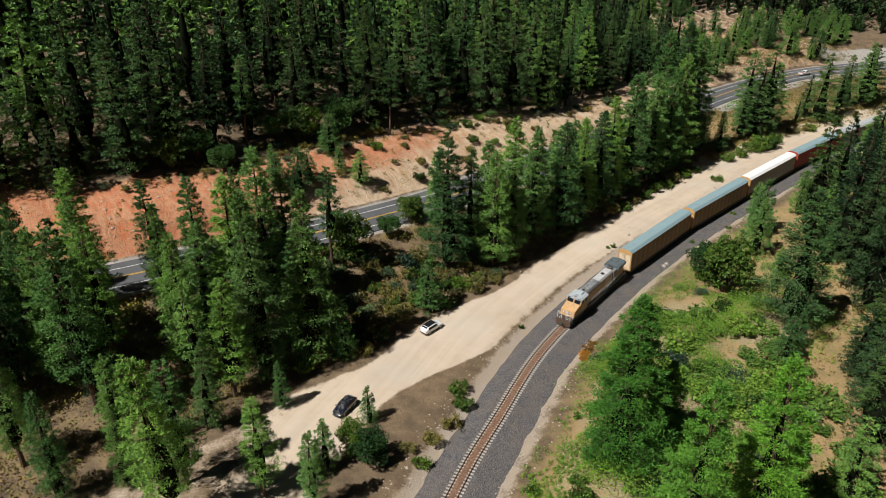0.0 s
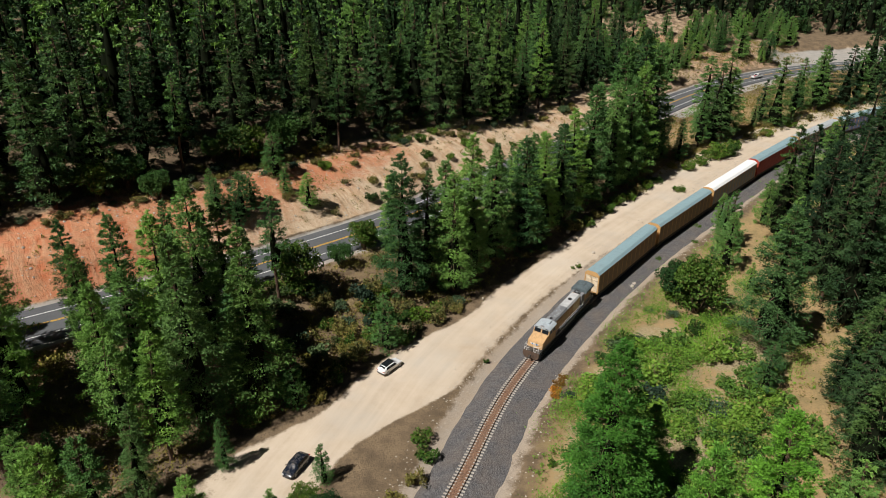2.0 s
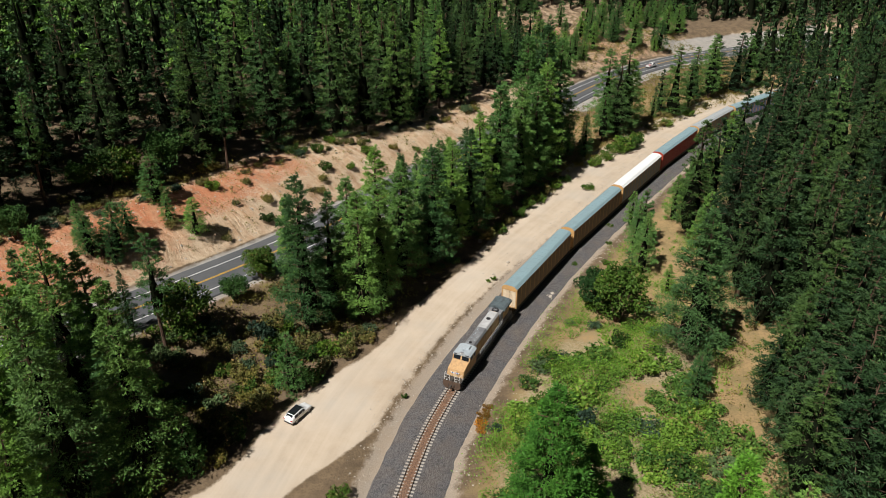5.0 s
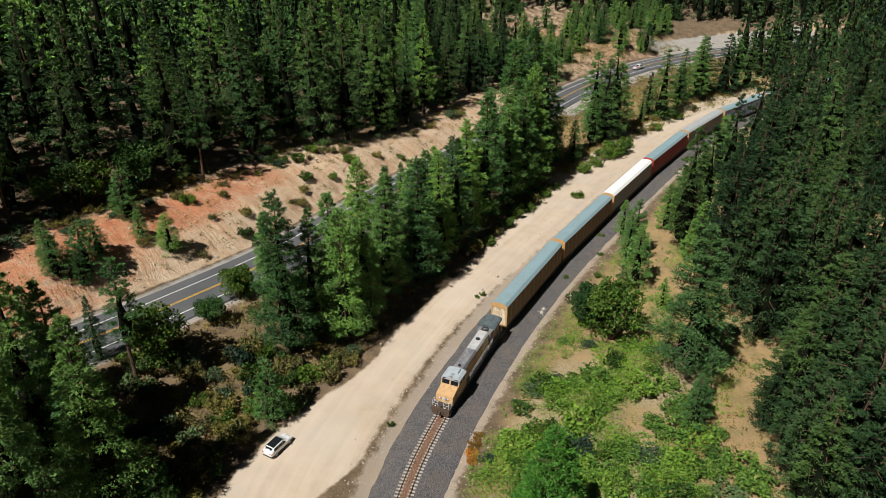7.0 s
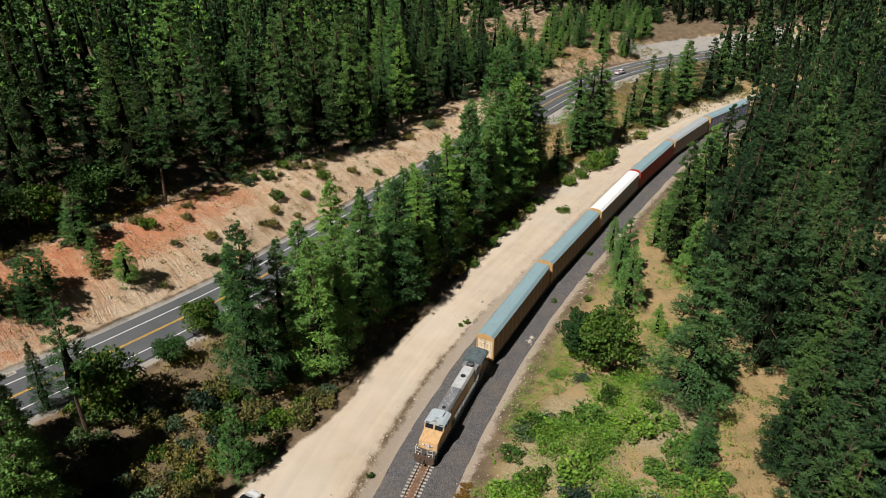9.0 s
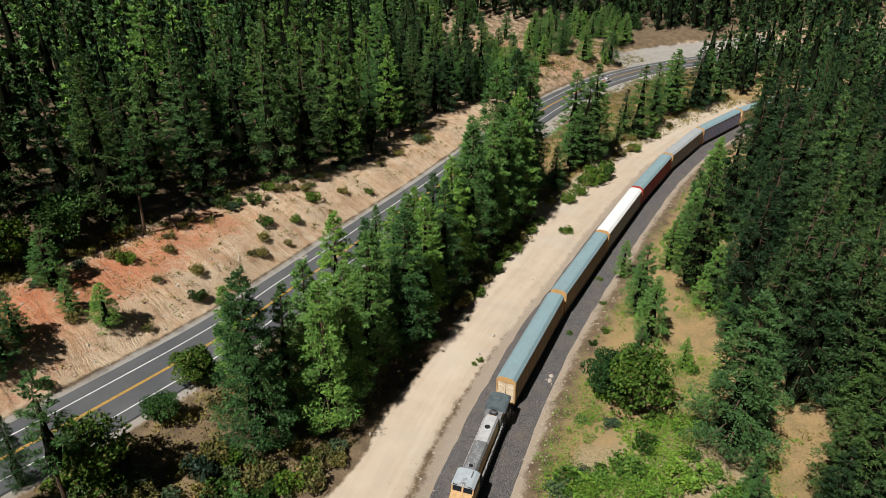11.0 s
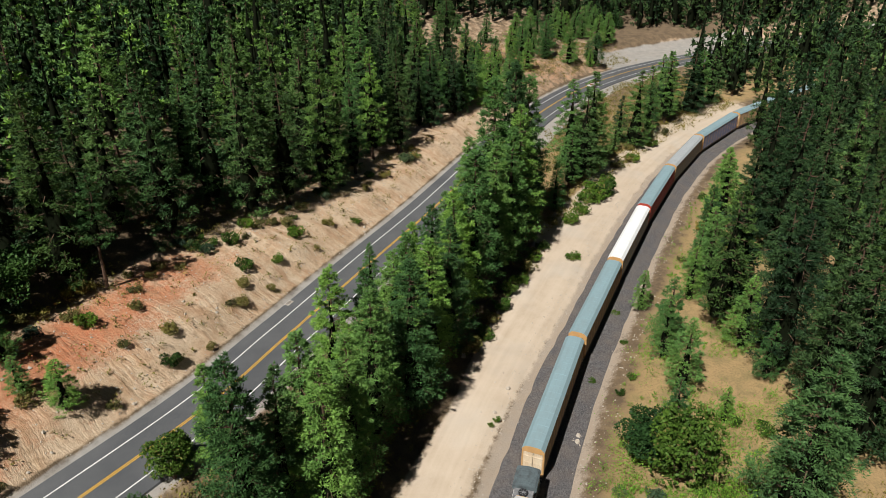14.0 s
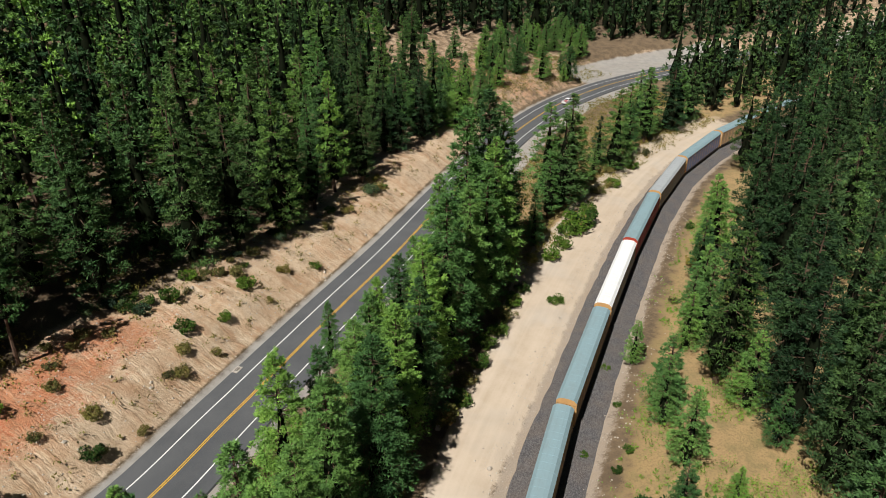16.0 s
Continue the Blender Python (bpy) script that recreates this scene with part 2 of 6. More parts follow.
EARTH = ground_material()
LEAF_FIR = foliage("fir_needles", (0.025, 0.058, 0.022), (0.125, 0.232, 0.082))
LEAF_PINE = foliage("pine_needles", (0.042, 0.103, 0.03), (0.205, 0.375, 0.108))
# Dark species and forest shade, both put into one needle colour
LEAF_SHADED = foliage("shaded_dark_needles", (0.015, 0.038, 0.017), (0.066, 0.122, 0.046))
LEAF_BRIGHT = foliage("bright_needles", (0.03, 0.10, 0.018), (0.14, 0.33, 0.05))
LEAF_BUSH = foliage("bush_leaves", (0.025, 0.06, 0.010), (0.10, 0.18, 0.03), (0.2, 0.16, 0.06))
LEAF_LUSH = foliage("lush_leaves", (0.03, 0.085, 0.016), (0.17, 0.29, 0.055), (0.26, 0.26, 0.07))
LEAF_OAK = foliage("oak_leaves", (0.024, 0.062, 0.018), (0.085, 0.17, 0.045))
LEAF_DULL = foliage("dull_leaves", (0.07, 0.075, 0.022), (0.235, 0.205, 0.07), (0.34, 0.2, 0.1))
LEAF_BLUE = foliage("blue_leaves", (0.035, 0.062, 0.032), (0.10, 0.15, 0.085))
LEAF_ORANGE = foliage("orange_leaves", (0.30, 0.10, 0.02), (0.5, 0.22, 0.04), (0.16, 0.15, 0.04))
LEAF_MEADOW = foliage("meadow_leaves", (0.05, 0.115, 0.02), (0.175, 0.33, 0.055), (0.25, 0.22, 0.08))
STONE = worn("pale_rock", (0.45, 0.40, 0.33), (0.28, 0.23, 0.18), 0.95, scale=1.5, amount=0.7, bump=0.05, stretch=(1, 1, 1))
# Near-black for the crown cores: shade between boughs put into the colour
CROWN_SHADE = worn("crown_shade_core", (0.008, 0.012, 0.006), (0.014, 0.012, 0.008), 0.95, scale=2.0, amount=0.6)
CROWN_SHADE.node_tree.nodes["Principled BSDF"].inputs["Specular IOR Level"].default_value = 0.0
BARK = worn("bark", (0.11, 0.065, 0.04), (0.045, 0.03, 0.022), 0.95, scale=3.0, amount=0.8, bump=0.05)


def asphalt():
    m = material("asphalt", (0.06, 0.06, 0.06), 0.85)
    n = Net(m)
    at = n.place()
    c = n.mix(n.ramp(n.noise(0.12, 5, 0.6, at), (0.35, 0.0), (0.7, 1.0)), (0.062, 0.067, 0.073), (0.095, 0.099, 0.104))
    c = n.mix(n.ramp(n.noise(9.0, 4, 0.7, at), (0.45, 0.0), (0.75, 0.5)), c, (0.15, 0.148, 0.14))
    n.colour(c)
    n.bump(n.noise(25.0, 3, 0.6, at), 0.02)
    return m


ASPHALT = asphalt()
WHITE_LINE = worn("white_line", (0.72, 0.72, 0.70), (0.3, 0.3, 0.29), 0.7, amount=0.4, stretch=(1, 1, 1))
YELLOW_LINE = worn("yellow_line", (0.62, 0.36, 0.035), (0.25, 0.17, 0.07), 0.7, amount=0.4, stretch=(1, 1, 1))


def gravel(name, dark, light, scale):
    m = material(name, light, 0.95)
    n = Net(m)
    at = n.place()
    v = n.node("ShaderNodeTexVoronoi", Scale=scale)
    n.link(at, v.inputs["Vector"])
    c = n.mix(n.ramp(v.outputs["Color"], (0.2, 0.0), (0.8, 1.0)), dark, light)
    c = n.mix(n.ramp(n.noise(0.3, 5, 0.6, at), (0.4, 0.0), (0.75, 0.4)), c, (0.2, 0.15, 0.11))
    n.colour(c)
    n.bump(v.outputs["Distance"], 0.12, 0.8)
    return m


BALLAST = gravel("ballast_stone", (0.05, 0.048, 0.05), (0.145, 0.138, 0.138), 7.0)


# ---- helpers for meshes ----
def part(name, bm, mat=None, parent=None, label="", at=None):
    """Links a bmesh (or a mesh) as one mesh object, under a thing if one is given."""
    if isinstance(bm, bpy.types.Mesh):
        me = bm
    else:
        me = bpy.data.meshes.new(name)
        bm.to_mesh(me)
        bm.free()
    if mat is not None and not me.materials:
        me.materials.append(mat)
    ob = new(name, me)
    ob.parent = parent
    if at is not None:
        ob.matrix_basis = at
    return tagged(ob, label)


def raw(name, verts, faces, mat=None, smooth_faces=False):
    me = bpy.data.meshes.new(name)
    me.from_pydata([tuple(map(float, v)) for v in verts], [], [tuple(map(int, f)) for f in faces])
    if mat is not None:
        me.materials.append(mat)
    if smooth_faces:
        me.polygons.foreach_set("use_smooth", [True] * len(me.polygons))
    return me


def normals_of(line):
    d = np.gradient(line, axis=0)
    d /= np.hypot(d[:, 0], d[:, 1])[:, None]
    return np.stack([-d[:, 1], d[:, 0]], 1)


def cut_line(line, start, end):
    run = np.concatenate([[0], np.cumsum(np.hypot(*np.diff(line, axis=0).T))])
    end = min(end, run[-1])
    s = np.linspace(start, end, max(2, int((end - start) / 1.5)))
    return np.stack([np.interp(s, run, line[:, 0]), np.interp(s, run, line[:, 1])], 1), s


def band(name, line, heights, profile, mat, smooth_faces=False):
    """A band along a plan line: the profile is a row of (offset to the left, height)."""
    n = normals_of(line)
    verts, faces, k = [], [], len(profile)
    for (x, y), (nx, ny), z in zip(line, n, heights):
        verts += [(x + nx * o, y + ny * o, z + h) for o, h in profile]
    for i in range(len(line) - 1):
        for j in range(k - 1):
            a = i * k + j
            faces.append((a, a + k, a + k + 1, a + 1))
    return raw(name, verts, faces, mat, smooth_faces)


# ---- ground, one sheet to the horizon ----
def axis(first, last, step, reach):
    mid = list(np.arange(first, last + step / 2, step))
    size, a, b = step, [], []
    while not b or b[-1] < last + reach:
        size *= 1.14
        a.append((a[-1] if a else first) - size)
        b.append((b[-1] if b else last) + size)
    return np.array(a[::-1] + mid + b)


gx, gy = axis(-110, 200, 1.25, 2600), axis(45, 335, 1.25, 2600)
X, Y = np.meshgrid(gx, gy)
Z, RAIL, ROAD, DIRTD, RUN = fields(X, Y)
ground_verts = np.stack([X.ravel(), Y.ravel(), Z], 1)
COLS, LINES = len(gx), len(gy)
cells = np.arange(COLS * LINES).reshape(LINES, COLS)
quads = np.stack([cells[:-1, :-1], cells[:-1, 1:], cells[1:, 1:], cells[1:, :-1]], -1).reshape(-1, 4)
me = bpy.data.meshes.new("ground")
me.from_pydata(ground_verts.tolist(), [], quads.tolist())
me.polygons.foreach_set("use_smooth", [True] * len(me.polygons))
me.materials.append(EARTH)
XF, YF = X.ravel(), Y.ravel()
HEIGHTS = Z.reshape(LINES, COLS)


def ground(x, y):
    """The height of the ground sheet at a place."""
    i, j = int(np.clip(np.searchsorted(gx, x) - 1, 0, COLS - 2)), int(np.clip(np.searchsorted(gy, y) - 1, 0, LINES - 2))
    f, g = (x - gx[i]) / (gx[i + 1] - gx[i]), (y - gy[j]) / (gy[j + 1] - gy[j])
    return float((HEIGHTS[j, i] * (1 - f) + HEIGHTS[j, i + 1] * f) * (1 - g) + (HEIGHTS[j + 1, i] * (1 - f) + HEIGHTS[j + 1, i + 1] * f) * g)


def masks():
    past = np.interp(XF, [60, 78, 96, 119, 146, 175, 200, 230], [0, 5.5, 6, 7.5, 9.2, 10.5, 6, 0])
    sand = smooth(-0.5, 2.5, past - DIRTD) * smooth(6.0, 9.5, RAIL + 1.6 * smooth(0, 1, (YF - 125) / 35)) * smooth(205, 180, XF)
    spit = smooth(2.0, 5.0, RAIL - 14 * smooth(112, 88, YF))
    sand = sand * spit * (0.45 + 0.55 * smooth(-32, -18, XF + 6 * wave(XF, YF, 5, 4.0)))
    stone = np.where(RAIL > 0, smooth(9.0, 5, RAIL), smooth(9.5, 5.5, -RAIL) * 0.75) * 0.9
    stone = np.maximum(stone, smooth(9.5, 7.0, np.abs(ROAD + 0.3)) * 0.62)
    up = ROAD - 7.0
    bare = smooth(0, 2, up) * smooth(24, 17, up + 3 * wave(XF, YF, 7, 8.0))
    lot = smooth(588, 606, RUN) * smooth(705, 690, RUN) * smooth(4, 6, ROAD) * smooth(27, 23, ROAD)
    verge = smooth(-12.5, -11, ROAD) * smooth(-4, -6, ROAD) * smooth(478, 500, RUN) * smooth(615, 590, RUN)
    paved = np.maximum(np.maximum(lot, verge), 0.62 * smooth(8.6, 7.4, np.abs(ROAD)))
    left = np.interp(RUN, [0, 250, 290, 312, 328, 345, 375, 420, 500, 560, 640, 800], [0.8, 0.95, 1, 0.85, 0.5, 0.32, 0.2, 0.03, 0.1, 0.42, 0.3, 0.2])
    scar = smooth(515, 530, RUN) * smooth(625, 605, RUN) * smooth(4, 8, up) * smooth(82, 66, up + 6 * wave(XF, YF, 9, 3.0)) * (1 - lot)
    left = np.clip(left + 0.42 * smooth(5, 13, up) * smooth(412, 392, RUN + 0.7 * up) * smooth(320, 340, RUN), 0, 1)
    red = np.maximum(bare * left, scar * (0.2 + 0.25 * wave(XF, YF, 11, 7.0)))
    pale = np.maximum(bare * (0.95 - 0.45 * smooth(490, 530, RUN)), scar * 0.46)
    lower = smooth(0, 5, DIRTD) * smooth(-7, -9, ROAD)
    dry = np.where(RAIL < 0, smooth(3, 14, -RAIL) * 0.75, 0.3 * smooth(62, 80, XF) * smooth(40, 26, RAIL)) + lower * 0.42
    weed = smooth(8, 13, -RAIL) * smooth(46, 32, -RAIL) * smooth(138, 108, YF + 8 * wave(XF, YF, 6, 1.0)) * (0.62 + 0.25 * wave(XF, YF, 5, 2.0))
    far = smooth(26, 40, up) * (0.08 + 0.2 * wave(XF, YF, 16, 9.0))
    return dict(paved=paved, weed=weed, sand=sand, stone=stone, red=red, pale=pale, dry=np.clip(dry + far, 0, 1))


for key, value in masks().items():
    me.attributes.new(key, "FLOAT", "POINT").data.foreach_set("value", np.ascontiguousarray(value, np.float32))
me.attributes.new("lay", "FLOAT_VECTOR", "POINT").data.foreach_set("vector", np.ascontiguousarray(np.stack([RUN, ROAD, RAIL], 1), np.float32).ravel())
tagged(new("ground", me), "dry earth, sand and red soil of a wooded valley", "ground", kind="structure")

# ---- highway ----
hline, hs = cut_line(HIGHWAY, 60, 900)
hz = highway_height(hs)
far_rise = fields(*hline.T)[0] - (hz - 0.32)
hz = hz + np.clip(far_rise, 0, None) * (np.hypot(hline[:, 0] - 60, hline[:, 1] - 150) > 330)
tagged(part("road", band("road", hline, hz, [(6.6, -0.9), (6.3, -0.06), (3.7, -0.02), (0, 0.05), (-3.7, -0.02), (-5.9, -0.06), (-6.3, -0.9)], ASPHALT)),
       "two-lane grey asphalt highway through the forest", "road", kind="structure")
for off, mat, wide, what in ((3.68, WHITE_LINE, 0.1, "white edge line"), (-3.68, WHITE_LINE, 0.1, "white edge line"), (0.15, YELLOW_LINE, 0.085, "yellow centre line"), (-0.15, YELLOW_LINE, 0.085, "yellow centre line")):
    lift = 0.05 * (1 - abs(off) / 3.7) - 0.02 * abs(off) / 3.7 + 0.015
    tagged(part("road_line", band("road_line", hline, hz, [(off + wide, lift), (off - wide, lift)], mat)), what + " painted on the asphalt", "road marking", kind="structure")

# ---- railway ----
tline, ts = cut_line(TRACK, 60, 640)
tz = np.zeros(len(tline))
far_t = fields(*tline.T)[0]
tz = np.where(np.hypot(tline[:, 0] - 60, tline[:, 1] - 150) > 320, far_t + 0.35, 0.0)
tagged(part("ballast", band("ballast", tline, tz, [(6.0, -1.15), (4.9, -0.6), (3.6, -0.34), (2.0, -0.03), (1.4, -0.0), (-1.4, 0.0), (-2.0, -0.03), (-3.6, -0.32), (-5.4, -0.58), (-6.5, -1.15)], BALLAST)),
       "dark grey crushed-stone ballast bed of the railway", "ballast", kind="structure")


# ---- small mesh tools ----
def box(bm, x0, x1, y0, y1, z0, z1, bevel=0.0):
    made = bmesh.ops.create_cube(bm, size=1.0, matrix=Matrix.Translation(((x0 + x1) / 2, (y0 + y1) / 2, (z0 + z1) / 2)) @ Matrix.Diagonal((x1 - x0, y1 - y0, z1 - z0, 1)))
    if bevel:
        edges = list({e for v in made["verts"] for e in v.link_edges})
        bmesh.ops.bevel(bm, geom=edges, offset=bevel, segments=2, affect="EDGES", profile=0.6)
    return bm


def rod(bm, a, b, r, sides=8, r2=None):
    a, b = Vector(a), Vector(b)
    m = Matrix.Translation((a + b) / 2) @ (b - a).to_track_quat("Z", "Y").to_matrix().to_4x4()
    bmesh.ops.create_cone(bm, cap_ends=True, segments=sides, radius1=r, radius2=r if r2 is None else r2, depth=(b - a).length, matrix=m)
    return bm


def extrude(bm, profile, x0, x1, axis_name="x"):
    """A closed profile (a, b) drawn out from x0 to x1 along x (a=y, b=z) or along y (a=x, b=z)."""
    put = (lambda s, a, b: (s, a, b)) if axis_name == "x" else (lambda s, a, b: (a, s, b))
    one, two = [bm.verts.new(put(x0, a, b)) for a, b in profile], [bm.verts.new(put(x1, a, b)) for a, b in profile]
    n = len(profile)
    bm.faces.new(one)
    bm.faces.new(two[::-1])
    for i in range(n):
        bm.faces.new((one[i], two[i], two[(i + 1) % n], one[(i + 1) % n]))
    bmesh.ops.recalc_face_normals(bm, faces=bm.faces)
    return bm


def fresh():
    return bmesh.new()


# ---- paints ----
STEEL = worn("rail_steel", (0.30, 0.27, 0.25), (0.15, 0.07, 0.04), 0.4, 0.8, 2.0, 0.6)
RUST = worn("rusty_steel", (0.12, 0.075, 0.05), (0.05, 0.035, 0.028), 0.85, 0.2, 2.0, 0.7)
GRIME = worn("truck_grime", (0.055, 0.048, 0.042), (0.12, 0.09, 0.065), 0.85, 0.1, 2.0, 0.6)
RUBBER = material("tyre_rubber", (0.022, 0.022, 0.023), 0.85)
RIM = worn("wheel_alloy", (0.42, 0.42, 0.43), (0.15, 0.14, 0.13), 0.35, 0.8, 4.0, 0.3)
CONCRETE = worn("tie_concrete", (0.46, 0.43, 0.38), (0.22, 0.15, 0.10), 0.9, 0.0, 3.0, 0.7, 0.01, (1, 1, 1))
RUSTY_BED = gravel("rusty_ballast", (0.11, 0.06, 0.037), (0.25, 0.135, 0.08), 7.0)
GLASS = material("dark_glass", (0.012, 0.015, 0.018), 0.08)
LAMP = material("lamp_glass", (0.75, 0.76, 0.74), 0.15)
RED_LAMP = material("red_lamp", (0.4, 0.02, 0.015), 0.25)

# ---- sleepers, rails and rust between them ----
def track_at(s):
    """Place and direction on the railway's centre line."""
    return np.array([np.interp(s, ts, tline[:, 0]), np.interp(s, ts, tline[:, 1])])


def along(a, b):
    """The pose of a thing whose front is at run a and whose back is at run b (x points to the front)."""
    p, q = track_at(a), track_at(b)
    d = p - q
    m = (p + q) / 2
    z = float(np.interp((a + b) / 2, ts, tz))
    return pose(m[0], m[1], z, 0, 0, math.degrees(math.atan2(d[1], d[0])))


tagged(part("track_bed", band("track_bed", tline, tz, [(0.72, -0.05), (0.68, 0.07), (0, 0.084), (-0.68, 0.07), (-0.72, -0.05)], RUSTY_BED)), "rust-stained stones between the rails", "ballast", kind="structure")
for side in (0.755, -0.755):
    tagged(part("rail", band("rail", tline, tz, [(side - 0.07, 0.06), (side - 0.065, 0.08), (side - 0.012, 0.10), (side - 0.036, 0.19), (side - 0.036, 0.23), (side + 0.036, 0.23),
                                                 (side + 0.036, 0.19), (side + 0.012, 0.10), (side + 0.065, 0.08), (side + 0.07, 0.06)], RUST)), "brown steel rail on concrete sleepers", "rail", kind="structure")
    tagged(part("rail_head", band("rail_head", tline, tz, [(side - 0.028, 0.228), (side - 0.02, 0.236), (side + 0.02, 0.236), (side + 0.028, 0.228)], STEEL)), "worn bright running surface of the rail", "rail", kind="structure")
sleeper = fresh()
extrude(sleeper, [(-0.14, -0.15), (0.14, -0.15), (0.11, 0.075), (-0.11, 0.075)], -1.3, 1.3, "y")
for side in (-0.755, 0.755):
    box(sleeper, -0.09, 0.09, side - 0.16, side + 0.16, 0.07, 0.1)
sleeper_mesh = bpy.data.meshes.new("sleeper")
sleeper.to_mesh(sleeper_mesh)
sleeper.free()
sleeper_mesh.materials.append(CONCRETE)
row = tagged(new("sleepers"), "pale concrete sleepers under the rails", "sleepers", kind="structure")
SLEEPER_GAP = 0.62
for k in range(290):
    s = 108 + k * SLEEPER_GAP
    part("sleeper", sleeper_mesh, None, row, at=along(s - 0.2, s + 0.2))
far_v, far_f, sv = [], [], np.array([v.co for v in sleeper_mesh.vertices])
for s in np.arange(108 + 290 * SLEEPER_GAP, 470, SLEEPER_GAP):
    m = np.array(along(s - 0.2, s + 0.2))
    far_f += [tuple(i + len(far_v) * len(sv) for i in p.vertices) for p in sleeper_mesh.polygons]
    far_v.append(sv @ m[:3, :3].T + m[:3, 3])
tagged(part("far_sleepers", raw("far_sleepers", np.concatenate(far_v), far_f, CONCRETE), None, row), kind="stuff")

# ---- rolling stock ----
RAIL_TOP = 0.236


def wheelset(thing, x, r=0.46):
    bm = fresh()
    for y in (-0.74, 0.74):
        rod(bm, (x, y - 0.07, r), (x, y + 0.07, r), r, 20)
        rod(bm, (x, y - 0.11 * np.sign(y), r), (x, y - 0.06 * np.sign(y), r), r + 0.03, 20)
    rod(bm, (x, -0.9, r), (x, 0.9, r), 0.09, 10)
    return part("wheelset", bm, STEEL, thing, "worn steel wheels on an axle")


def bogie(thing, x, axles, r=0.46, gap=1.78):
    """A wheel truck with its side frames, springs and wheelsets."""
    bm = fresh()
    half = gap * (axles - 1) / 2
    for y in (-1.0, 1.0):
        a, b = sorted((y - 0.09, y + 0.09))
        extrude(bm, [(x - half - 0.35, 0.42), (x - half + 0.3, 0.36), (x - 0.35, 0.2), (x + 0.35, 0.2), (x + half - 0.3, 0.36), (x + half + 0.35, 0.42), (x + half + 0.3, 0.62),
                     (x + 0.5, 0.82), (x - 0.5, 0.82), (x - half - 0.3, 0.62)], a, b, "y")
        for k in range(axles):
            xx = x - half + k * gap
            rod(bm, (xx, y - 0.14, r), (xx, y + 0.14, r), 0.16, 12)
        for k in (-0.25, 0, 0.25):
            rod(bm, (x + k, y, 0.25), (x + k, y, 0.6), 0.09, 8)
    box(bm, x - 0.2, x + 0.2, -1.0, 1.0, 0.45, 0.8)
    frame_part = part("bogie", bm, GRIME, thing, "dark greasy cast-steel wheel truck")
    for k in range(axles):
        wheelset(frame_part, x - half + k * gap, r)


def coupler(thing, x, way):
    bm = fresh()
    box(bm, *sorted((x, x + way * 0.55)), -0.09, 0.09, 0.75, 0.95)
    box(bm, *sorted((x + way * 0.5, x + way * 0.8)), -0.17, 0.17, 0.68, 1.02, 0.05)
    rod(bm, (x, 0.35, 0.8), (x + way * 0.7, 0.2, 0.45), 0.03, 6)
    part("coupler", bm, GRIME, thing)


CAR_LENGTH, CAR_GAP = 27.7, 29.1
BOTTOM, EAVES, RIDGE, HALF = 0.95, 5.05, 5.62, 1.56


